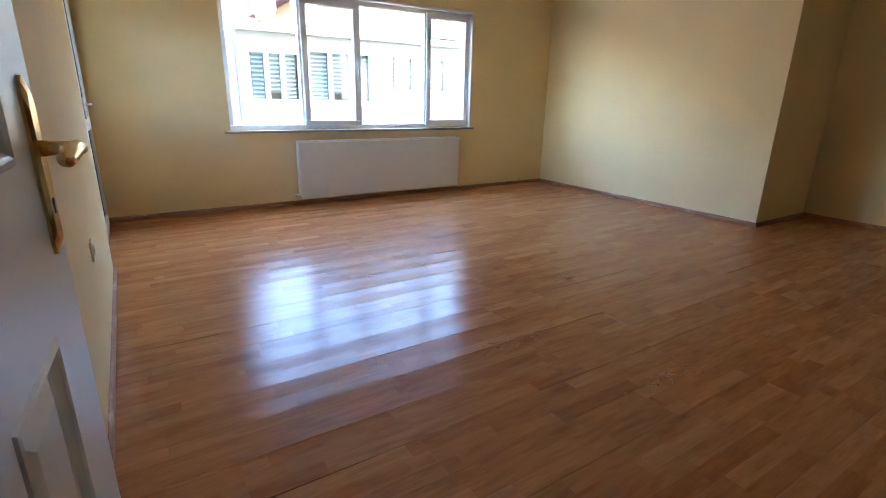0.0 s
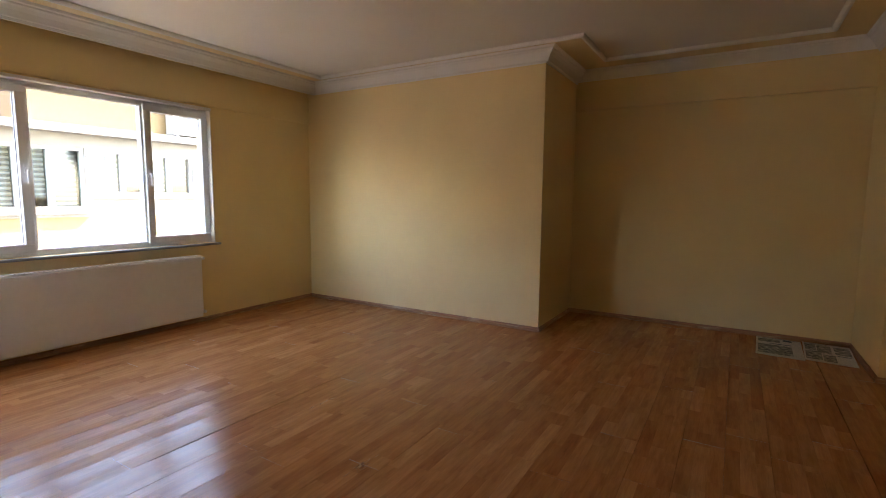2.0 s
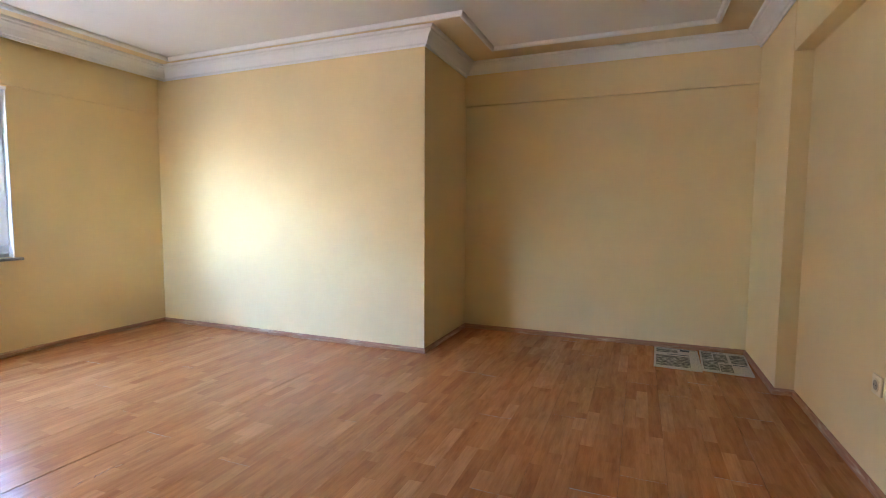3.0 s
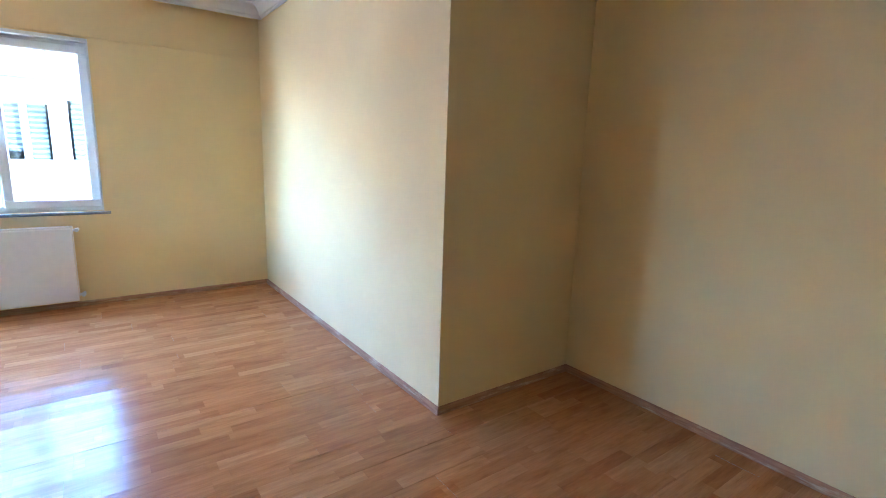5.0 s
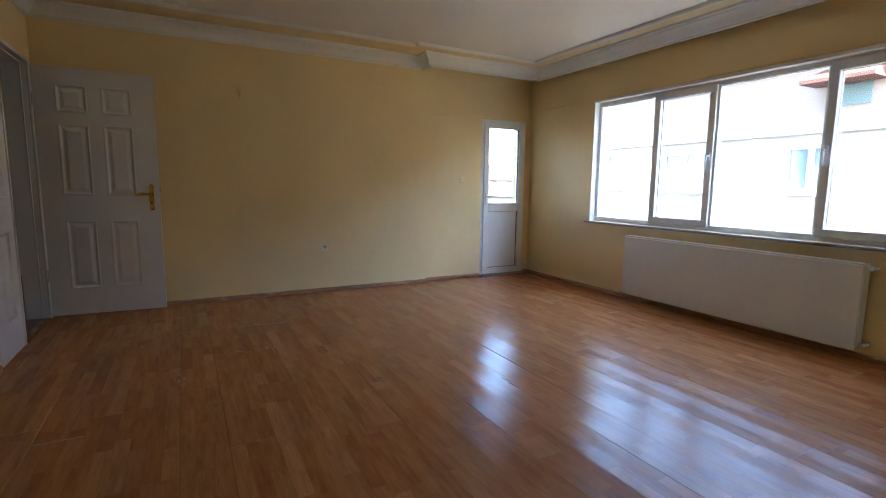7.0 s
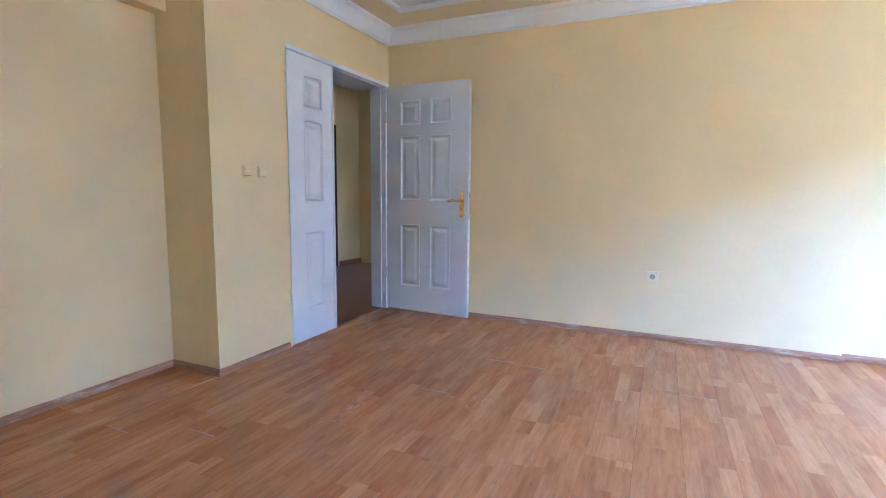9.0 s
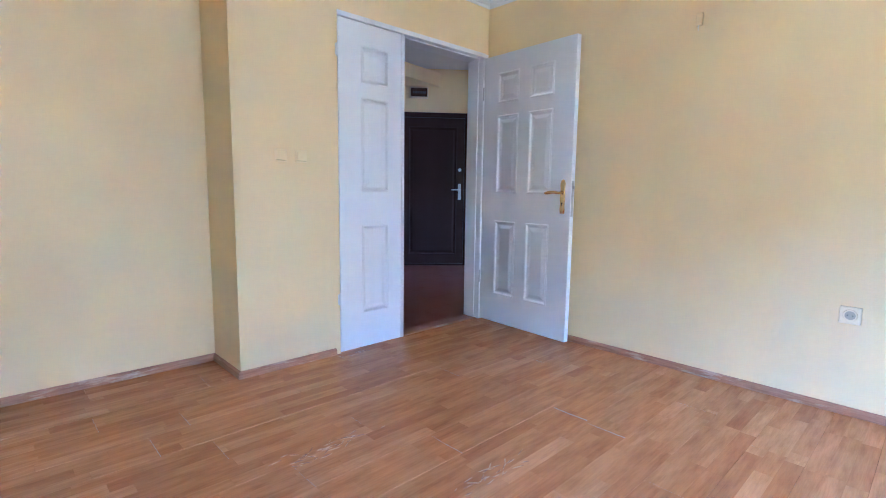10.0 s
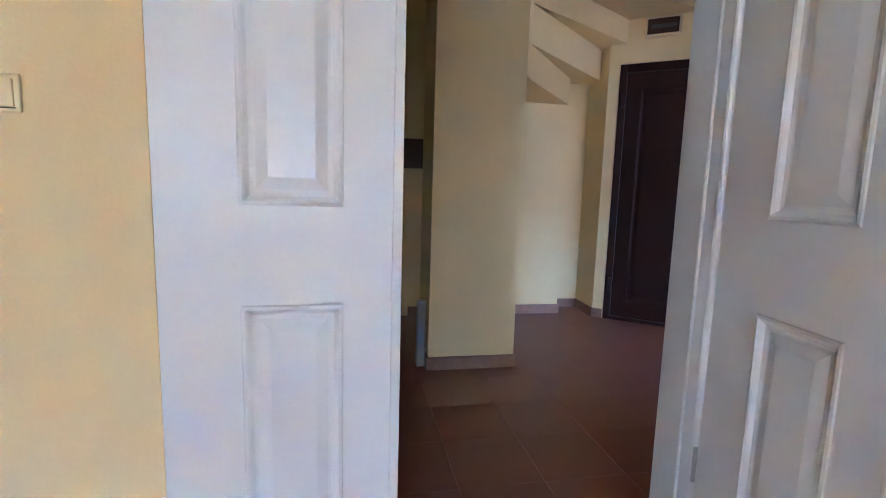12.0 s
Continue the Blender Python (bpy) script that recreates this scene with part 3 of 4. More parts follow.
def switch(x, y, z, turn, label, group=""):
    ob = tagged(new("light_switch"), label, "switch", group)
    ob.matrix_world = pose(x, y, z, 0, 0, turn)
    boxes("plate", [(-0.036, 0.036, 0.0, 0.008, -0.036, 0.036)], PLASTIC, ob, 0.003)
    bm = bmesh.new()
    add_box(bm, -0.026, 0.026, 0.006, 0.012, -0.026, 0.026, 0.002)
    for v in bm.verts:
        v.co.y += 0.05 * (v.co.z) if v.co.y > 0.008 else 0
    mesh_ob("rocker", bm, PLASTIC, ob)
    # black strip painted in as the shadow line under the rocker
    boxes("gap_shade", [(-0.028, 0.028, 0.0075, 0.0088, -0.0285, -0.0265)], BLACKSHADE, ob)
    return ob


socket(0.0, 2.350, 0.492, -90, "cream plastic wall socket above the skirting")
socket(4.12, NICHE, 0.45, 0, "cream plastic wall socket in the niche")
switch(1.738, 0.0, 1.242, 0, "cream plastic light switch beside the door", "switches beside the door")
switch(1.615, 0.0, 1.242, 0, "cream plastic light switch beside the door", "switches beside the door")
switch(0.0, 4.068, 1.223, -90, "cream plastic light switch near the balcony door").matrix_world = pose(WB, 4.075, 1.227, 0, 0, -90)
cap = tagged(new("wall_lamp_outlet"), "small cream cover of a wall lamp outlet", "outlet cover")
cap.matrix_world = pose(0.0, 1.565, 2.02, 0, 0, -90)
boxes("cover", [(-0.018, 0.018, 0.0, 0.018, -0.035, 0.035)], PLASTIC, cap, 0.006)
bm = bmesh.new()
add_tube(bm, [(0, 0.012, -0.03), (0.002, 0.02, -0.045), (0.0, 0.016, -0.06)], 0.003, 6)
mesh_ob("wire_end", bm, PVC, cap)
bm = bmesh.new()
add_tube(bm, [(WB + 0.004, 3.66, 1.962), (WB + 0.005, 3.95, 1.99), (WB + 0.004, 4.2, 2.026), (WB + 0.005, 4.45, 2.05), (WB + 0.004, 4.75, 2.065), (WB + 0.004, 5.06, 2.09)], 0.0035, 6)
tagged(mesh_ob("cable", bm, PLASTIC), "thin cream cable clipped above the balcony door", "cable")

# ---- newspapers on the floor ----
def newspaper(x, y, turn, seed, layout, label):
    """A spread sheet of newsprint with picture blocks and headline bars printed on it."""
    ob = tagged(new("newspaper"), label, "newspaper", "newspapers in the corner")
    ob.matrix_world = pose(x, y, 0.002, 0, 0, turn)
    w, d, nx, ny = 0.60, 0.33, 14, 10

    def rise(u, v):
        return 0.003 + 0.006 * noise.noise((u * 7 + seed, v * 7, 0.5)) ** 2 + (0.02 * max(0.0, u - 0.22) if v < -0.08 else 0.0)

    bm = bmesh.new()
    grid = [[(w * (i / nx - 0.5), d * (j / ny - 0.5)) for j in range(ny + 1)] for i in range(nx + 1)]
    top = [[bm.verts.new((u, v, rise(u, v))) for u, v in row] for row in grid]
    low = [[bm.verts.new((u, v, rise(u, v) - 0.0015)) for u, v in row] for row in grid]
    for i in range(nx):
        for j in range(ny):
            bm.faces.new((top[i][j], top[i + 1][j], top[i + 1][j + 1], top[i][j + 1]))
            bm.faces.new((low[i][j], low[i][j + 1], low[i + 1][j + 1], low[i + 1][j]))
    mesh_ob("page", bm, NEWS, ob)

    def print_block(name, u0, u1, v0, v1, mat):
        bm = bmesh.new()
        k = 5
        g = [[bm.verts.new((u0 + (u1 - u0) * i / k, v0 + (v1 - v0) * j / k, rise(u0 + (u1 - u0) * i / k, v0 + (v1 - v0) * j / k) + 0.0008)) for j in range(k + 1)] for i in range(k + 1)]
        for i in range(k):
            for j in range(k):
                bm.faces.new((g[i][j], g[i + 1][j], g[i + 1][j + 1], g[i][j + 1]))
        mesh_ob(name, bm, mat, ob)

    for name, a0, a1, b0, b1, mat in layout:
        print_block(name, (0.5 - b1) * w, (0.5 - b0) * w, (a0 - 0.5) * d, (a1 - 0.5) * d, mat)


PAGE_A = [("headline", 0.05, 0.54, 0.74, 0.90, PHOTO), ("picture", 0.05, 0.78, 0.10, 0.60, PHOTO), ("picture", 0.60, 0.80, 0.86, 0.94, INK), ("headline", 0.05, 0.95, 0.955, 0.972, INK), ("headline", 0.30, 0.78, 0.65, 0.68, INK)]
PAGE_B = [("picture", 0.04, 0.27, 0.58, 0.92, PHOTO), ("picture", 0.29, 0.58, 0.46, 0.90, PHOTO), ("picture", 0.64, 0.96, 0.48, 0.90, PHOTO), ("picture", 0.04, 0.36, 0.10, 0.54, PHOTO), ("picture", 0.38, 0.63, 0.07, 0.42, PHOTO), ("headline", 0.66, 0.95, 0.41, 0.44, INK), ("headline", 0.04, 0.52, 0.945, 0.965, INK)]
newspaper(5.835, 0.225, 178, 3, PAGE_A, "spread newspaper sheet with pictures on the floor")
newspaper(5.85, -0.112, 176.5, 8, PAGE_B, "spread newspaper sheet with pictures on the floor")

# ---- worn spots in the laminate ----
def worn_spot(x, y, length, width, count, seed, label):
    """Slim torn fibres, pale and dark, lying on the boards."""
    r = random.Random(seed)
    bm = bmesh.new()
    for k in range(count):
        u, v = r.gauss(0, length / 3.2), r.gauss(0, width / 3.2)
        a, w = r.uniform(0.02, 0.06), r.uniform(0.001, 0.003)
        turn = Matrix.Translation((u, v, 0)) @ Matrix.Rotation(r.gauss(0, 0.35), 4, "Z")
        pts = [(-a / 2, 0), (-a / 5, -w), (a / 4, -w * 0.7), (a / 2, 0.1 * w), (a / 5, w), (-a / 4, w * 0.6)]
        lo = [bm.verts.new(turn @ Vector((p, q, 0.0))) for p, q in pts]
        hi = [bm.verts.new(turn @ Vector((p * 0.9, q * 0.8, 0.0012 + 0.0008 * r.random()))) for p, q in pts]
        f = [bm.faces.new(hi)] + [bm.faces.new((lo[i], lo[(i + 1) % 6], hi[(i + 1) % 6], hi[i])) for i in range(6)]
        for q in f:
            q.material_index = 0 if r.random() < 0.5 else 1
    ob = tagged(mesh_ob("worn_spot", bm, [FIBRE, FIBREDARK]), label, "floor wear", "worn spots", "stuff")
    ob.location = (x, y, 0.0002)


FIBRE = plain("torn_pale_fibre", (0.53, 0.30, 0.145), 0.8)
FIBREDARK = plain("torn_dark_fibre", (0.22, 0.092, 0.042), 0.8)
worn_spot(2.02, 0.965, 0.30, 0.09, 34, 1, "flaked pale spot in the laminate floor")
worn_spot(1.64, 1.535, 0.26, 0.08, 30, 2, "flaked pale spot in the laminate floor")
worn_spot(2.55, 2.03, 0.16, 0.05, 16, 3, "flaked pale spot in the laminate floor")
worn_spot(2.96, 2.70, 0.20, 0.02, 10, 4, "lifted pale joint in the laminate floor")
worn_spot(1.30, 0.06, 0.14, 0.03, 12, 5, "flaked dark spot by the door")

# ---- hall ----
HC = 2.66
A, B = Vector((-1.16, -2.645)), Vector((-1.92, -2.03))   # ends of the entrance door, set askew
ud = (B - A).normalized()
nd = Vector((-ud.y, ud.x)) * -1.0
ang = math.degrees(math.atan2(ud.y, ud.x))


def along(s, off=0.0):
    p = A + ud * s + nd * off
    return p.x, p.y


def slab_wall(name, p, q, thick, z0, z1, mat, label):
    """An upright wall from p to q, thickening to the right of the way."""
    p, q = Vector(p), Vector(q)
    d = q - p
    bm = bmesh.new()
    add_box(bm, 0, d.length, -thick, 0, z0, z1, 0, Matrix.Translation((p.x, p.y, 0)) @ Matrix.Rotation(math.atan2(d.y, d.x), 4, "Z"))
    return structure(mesh_ob(name, bm, mat), label, "wall")


structure(boxes("hall_ceiling", [(-3.2, 3.0, -4.6, -0.16, HC, TOP + 0.1)], CEIL), "white hall ceiling", "ceiling")
structure(boxes("hall_slab", [(-3.2, 1.99, -4.6, -0.16, -0.25, -0.004)], GROUT), "dark bed under the hall tiles", "slab")
structure(boxes("hall_wall_back", [(-0.83, 1.75, -3.1, -2.85, 0, HC)], WALL), "cream wall under the winding stairs", "wall")
structure(boxes("hall_wall_stair", [(-1.10, -0.83, -3.3, -3.05, 0, HC)], WALL), "cream narrow niche wall", "wall")
structure(boxes("hall_wall_end", [(1.75, 2.0, -3.1, -0.7, 0, HC)], WALL), "cream end wall of the hall", "wall")
slab_wall("hall_wall_side", (-1.10, -2.70), (-1.10, -3.3), 0.05, 0, HC, WALL, "cream side wall of the niche")
slab_wall("hall_wall_entrance", along(-0.005), along(-0.09), 0.2, 0, HC, WALL, "cream wall beside the entrance door")
slab_wall("hall_wall_entrance_over", along(0.985), along(-0.005), 0.2, 2.095, HC, WALL, "cream wall over the entrance door")
slab_wall("hall_wall_entrance_far", (-2.6, -1.95), along(0.985), 0.2, 0, HC, WALL, "cream wall beside the entrance door")
structure(boxes("hall_wall_west", [(-2.65, -2.42, -2.2, -0.16, 0, HC), (-2.65, -1.75, -0.16, 0.0, 0, TOP), (-0.75, -0.3, -0.16, 0.0, 0, TOP), (-1.75, -0.75, -0.16, 0.0, 2.08, TOP)], WALL), "cream end wall of the hall", "wall")
bm = bmesh.new()
panel_leaf(bm, 0.8, 2.04, 0.03, [(0.13, 0.34), (0.46, 0.67)], ROWS)
wd = structure(mesh_ob("door_4", bm, DOORWHITE), "white panelled door at the hall's end, closed", "door")
wd.matrix_world = pose(-2.388, -1.12, 0.01, 0, 0, 90)

ent = structure(new("door_5"), "dark brown steel entrance door, closed", "entrance door")
ent.matrix_world = pose(*along(0.98), 0.0, 0, 0, ang + 180)
bm = bmesh.new()
for a in ((0.0, 0.055, 0.0, 2.09), (0.925, 0.98, 0.0, 2.09), (0.055, 0.925, 2.025, 2.09), (0.055, 0.925, 0.0, 0.03)):
    add_box(bm, a[0], a[1], -0.12, 0.012, a[2], a[3], 0.006)
mesh_ob("frame", bm, WALNUT, ent)
bm = bmesh.new()
panel_leaf(bm, 0.866, 1.99, 0.05, [(0.1, 0.766)], [(0.12, 1.87)])
for v in bm.verts:
    v.co.y = -v.co.y
    v.co += Vector((0.057, -0.012, 0.032))
mesh_ob("leaf", bm, WALNUT, ent)
bm = bmesh.new()
for hz in (0.25, 1.75):
    add_tube(bm, [(0.937, 0.02, hz), (0.937, 0.02, hz + 0.11)], 0.014, 8)
mesh_ob("hinge", bm, WALNUT, ent)
bm = bmesh.new()
add_box(bm, 0.095, 0.135, -0.012, -0.002, 0.92, 1.14, 0.004)
add_tube(bm, [(0.115, -0.004, 1.06), (0.115, 0.04, 1.06), (0.13, 0.046, 1.06), (0.23, 0.044, 1.058)], [0.01, 0.01, 0.011, 0.008], 8)
add_tube(bm, [(0.115, -0.012, 1.33), (0.115, 0.006, 1.33)], 0.022, 12)
mesh_ob("lock", bm, STEEL, ent)

SMOKED = plain("smoked_brown_plastic", (0.05, 0.03, 0.02), 0.2)
fuse = tagged(new("fuse_box"), "white fuse box with a dark window above the entrance door", "fuse box")
fuse.matrix_world = pose(*along(0.42), 2.27, 0, 0, ang + 180)
boxes("body", [(0, 0.25, 0, 0.055, 0, 0.145)], SOCKETCREAM, fuse, 0.006)
boxes("window", [(0.014, 0.236, 0.05, 0.0575, 0.016, 0.128)], SMOKED, fuse, 0.002)
boxes("breaker", [(0.035 + 0.022 * k, 0.053 + 0.022 * k, 0.0572, 0.0585, 0.055, 0.085) for k in range(8)], RUBBER, fuse)

structure(boxes("hall_column", [(-0.014, 0.515, -2.05, -1.648, 0, HC)], WALL), "cream square column beside the stairs", "column")
stair = structure(new("stairs"), "winding stairs seen from below, plastered cream", "stairs")


def wedge(name, corners, z0, z1):
    bm = bmesh.new()
    lo = [bm.verts.new((x, y, z0)) for x, y in corners]
    hi = [bm.verts.new((x, y, z1)) for x, y in corners]
    bm.faces.new(lo)
    bm.faces.new(hi)
    for i in range(len(corners)):
        j = (i + 1) % len(corners)
        bm.faces.new((lo[i], lo[j], hi[j], hi[i]))
    return mesh_ob(name, bm, WALL, stair)


PV = (-0.15, -2.0)
wedge("step", [PV, (-1.19, -2.62), (-1.10, -2.86)], 2.25, 2.43)
wedge("step", [PV, (-1.10, -2.86), (-1.098, -3.045), (-0.832, -3.045), (-0.82, -2.848)], 2.005, 2.25)
wedge("step", [PV, (-0.82, -2.848), (0.2, -2.848), (0.2, -2.05)], 1.79, 2.005)
wedge("step", [PV, (-1.62, -2.27), (-1.19, -2.62)], 2.43, 2.6)
wedge("core", [(-0.02, -1.8), (-0.16, -1.99), (-0.15, -2.2), (-0.02, -2.2)], 1.79, 2.66)
boxes("riser", [(0.30, 0.62, -2.848, -2.78, 0.95, 1.215)], WALL, stair)
boxes("tread", [(0.28, 0.64, -2.848, -2.70, 1.215, 1.44)], STAIRWOOD, stair, 0.01)
post = tagged(boxes("stair_post", [(0.525, 0.575, -1.76, -1.70, 0.0, 0.40)], GREYMETAL, bevel=0.006), "short grey metal post beside the column", "post")
HSK = [(0.0005, 0.0), (0.012, 0.0), (0.012, 0.078), (0.0005, 0.078)]
TILESK = plain("brown_tile_skirting", (0.26, 0.14, 0.095), 0.35, vary=0.15)
structure(sweep("hall_baseboard", [(-0.014, -2.05), (-0.014, -1.648), (0.515, -1.648), (0.515, -2.05)][::-1], [(-d, z) for d, z in HSK][::-1], TILESK), "brown tile skirting round the column", "baseboard")
structure(sweep("hall_baseboard", [along(1.0), (-2.42, -1.955)][::-1], HSK, TILESK), "brown tile skirting beside the entrance", "baseboard")
structure(sweep("hall_baseboard", [along(-0.01, -0.0), along(-0.09), (-1.10, -3.05), (-0.83, -3.05), (-0.83, -2.85), (0.5, -2.85)], HSK, TILESK), "brown tile skirting below the stairs", "baseboard")

# the next room, whose window gives the hall its daylight
structure(boxes("side_room_wall", [(-3.2, -3.0, 0, 3.3, 0, TOP), (-3.0, -2.45, 3.1, 3.3, 0, TOP), (-0.75, -0.3, 3.1, 3.3, 0, TOP), (-2.45, -0.75, 3.1, 3.3, 0, 0.6), (-2.45, -0.75, 3.1, 3.3, 2.25, TOP)], CEIL), "plain white walls of the next room", "wall")
structure(boxes("side_room_ceiling", [(-3.2, -0.3, 0, 3.3, TOP, TOP + 0.1)], CEIL), "plain white ceiling of the next room", "ceiling")
structure(boxes("side_room_floor", [(-3.2, -0.3, -0.16, 3.3, -0.25, -0.002)], SKIRT), "brown floor of the next room", "floor")

# ---- outside ----
GZ = -7.0
structure(boxes("ground", [(-400, 400, -400, 400, GZ - 0.3, GZ)], ASPHALT), "grey asphalt ground far below", "ground")
own = structure(boxes("own_building", [(-0.3, E2 + 0.25, -0.7, N + 0.24, GZ, -0.25), (-3.2, 3.0, -4.6, -0.7, GZ, -0.25)], F_YELLOW), "lower floors of the building", "building")
# unseen block added overhead; it cuts the skylight on the facades across the street
structure(boxes("added_upper_floors", [(-3.3, 7.2, -4.8, N + 0.24, TOP + 1.1, TOP + 3.6)], F_YELLOW), "unseen upper floors, added to block sky from the facades opposite", "building")
structure(boxes("outer_wall", [(-3.2, 3.0, -4.8, -4.6, -0.25, TOP + 0.9), (-3.3, -3.2, -4.8, -0.16, -0.25, TOP + 0.9), (3.0, 3.2, -4.8, -0.7, -0.25, TOP + 0.9), (-0.3, 7.0, N + 0.24, N + 0.26, TOP, TOP + 0.9)], F_YELLOW), "outer walls of the building", "wall")


def far_window(parent, x0, x1, z0, z1, y, parts, blinds):
    bm = bmesh.new()
    frame_ring(bm, x0 - 0.05, x1 + 0.05, z0 - 0.05, z1 + 0.05, 0.06, y - 0.03, y + 0.05, bevel=0)
    add_box(bm, x0 - 0.12, x1 + 0.12, y - 0.13, y, z0 - 0.11, z0 - 0.05)
    for k in range(1, parts):
        x = x0 + (x1 - x0) * k / parts
        add_box(bm, x - 0.045, x + 0.045, y - 0.02, y + 0.05, z0, z1)
    mesh_ob("frame", bm, F_FRAME, parent)
    for k in range(parts):
        a, c = x0 + (x1 - x0) * k / parts, x0 + (x1 - x0) * (k + 1) / parts
        boxes("pane", [(a, c, y + 0.02, y + 0.026, z0, z1)], PANE if not blinds else GLASS, parent)
        if blinds:
            drop = z0 + (0.0, 0.16, 0.0, 0.22)[k % 4] * (z1 - z0)
            bm = bmesh.new()
            n = max(3, round((z1 - drop) / 0.085))
            for i in range(n):
                zz = z1 - (i + 1) * (z1 - drop) / n
                add_box(bm, a + 0.05, c - 0.05, y + 0.06, y + 0.064, zz, zz + 0.045)
            mesh_ob("blind", bm, BLIND, parent)
            boxes("blind_backing", [(a + 0.05, c - 0.05, y + 0.075, y + 0.079, drop, z1)], BLINDLIGHT, parent)
    # black sheet puts in the dimness of the unlit room by colour
    boxes("room_shade", [(x0 - 0.05, x1 + 0.05, y + 0.2, y + 0.22, z0 - 0.05, z1 + 0.05)], BLACKSHADE, parent)


def facade(name, x0, x1, y, depth, band, x_up, z_top, openings, mats, label, blinds):
    """A block of flats: a wall with its openings, slab band, upper storey set from x_up on, and windows as parts."""
    ob = structure(new(name), label, "building")
    low, mid, high = mats
    z_band, z_thick, reach = band
    za = min(o[2] for o in openings) - 0.12
    items = []
    x = x0
    for a, c, oz0, oz1, parts in sorted(openings):
        items.append((x, a, y, y + 0.3, za, z_band))
        items.append((a, c, y, y + 0.3, za, oz0))
        items.append((a, c, y, y + 0.3, oz1, z_band))
        x = c
    items.append((x, x1, y, y + 0.3, za, z_band))
    boxes("wall", items, mid, ob)
    boxes("lower_wall", [(x0, x1, y + 0.004, y + 0.3, GZ, za)], low, ob)
    boxes("band", [(x0 - 0.02, x1 + 0.02, y - reach, y + depth - 0.02, z_band, z_band + z_thick)], mid, ob, 0.012)
    boxes("upper_wall", [(x_up, x1, y + 0.02, y + 0.3, z_band + z_thick, z_top), (x_up, x_up + 0.3, y + 0.3, y + depth, z_band + z_thick, z_top), (x1 - 0.3, x1, y + 0.3, y + depth, z_band + z_thick, z_top)], high, ob)
    boxes("side_wall", [(x0, x0 + 0.3, y + 0.3, y + depth, GZ, z_band), (x1 - 0.3, x1, y + 0.3, y + depth, GZ, z_band)], mid, ob)
    bm = bmesh.new()
    add_box(bm, x_up - 0.3, x1 + 0.3, y - 0.35, y + depth, z_top, z_top + 0.2)
    for v in bm.verts:
        if v.co.z > z_top + 0.1:
            v.co.z += 0.06 * (v.co.y - y + 0.5)
    mesh_ob("roof", bm, ROOF, ob)
    for a, c, oz0, oz1, parts in openings:
        far_window(ob, a + 0.05, c - 0.05, oz0 + 0.05, oz1 - 0.05, y + 0.06, parts, blinds)
    return ob


west = facade("building", -6.6, 2.17, 10.55, 7.0, (2.10, 0.06, 0.07), -6.6, 3.45, [(-3.95, -3.35, 1.15, 1.98, 1), (-2.27, -1.22, 1.12, 1.92, 2), (0.25, 1.05, 1.12, 1.92, 2)], (F_PINK, F_PALE, F_PINK), "pale pink block of flats across the street", False)
east = facade("building", 2.2, 14.0, 10.45, 7.0, (2.28, 0.13, 0.26), 4.25, 3.45, [(2.36, 3.42, 0.98, 1.98, 3), (3.55, 5.00, 0.98, 2.06, 3), (5.14, 6.98, 1.24, 2.06, 4)], (F_YELLOW, F_WHITE, F_YELLOW), "yellow block of flats with striped blinds", True)
# a small tiled canopy over an upper window
bm = bmesh.new()
add_box(bm, 0.62, 1.62, 10.05, 10.57, 2.86, 2.92)
for v in bm.verts:
    if v.co.z > 2.88:
        v.co.z += 0.42 * (v.co.y - 10.05)
        v.co.x += 0.35 * (1.12 - v.co.x) * (v.co.y - 10.05)
mesh_ob("canopy", bm, ROOF, west)
boxes("upper_window", [(0.82, 1.42, 10.53, 10.572, 2.52, 2.85)], PANE, west)
bm = bmesh.new()
add_tube(bm, [(2.16, 10.40, 2.28), (2.16, 10.40, 2.12), (2.185, 10.42, 2.0), (2.185, 10.42, GZ)], 0.03, 8)
mesh_ob("downpipe", bm, GREYMETAL, east)

ac = tagged(new("air_conditioner"), "white outdoor air conditioner unit on a ledge", "air conditioner")
ac.matrix_world = pose(6.82, 10.33, 2.412)
boxes("casing", [(-0.36, 0.36, -0.13, 0.13, 0.03, 0.5)], F_FRAME, ac, 0.02)
bm = bmesh.new()
add_tube(bm, [(-0.08, -0.128, 0.265), (-0.08, -0.138, 0.265)], 0.19, 24)
mesh_ob("fan_guard", bm, RUBBER, ac)
for fx in (-0.3, 0.26):
    boxes("foot", [(fx, fx + 0.04, -0.14, 0.14, 0.0, 0.03)], GREYMETAL, ac)


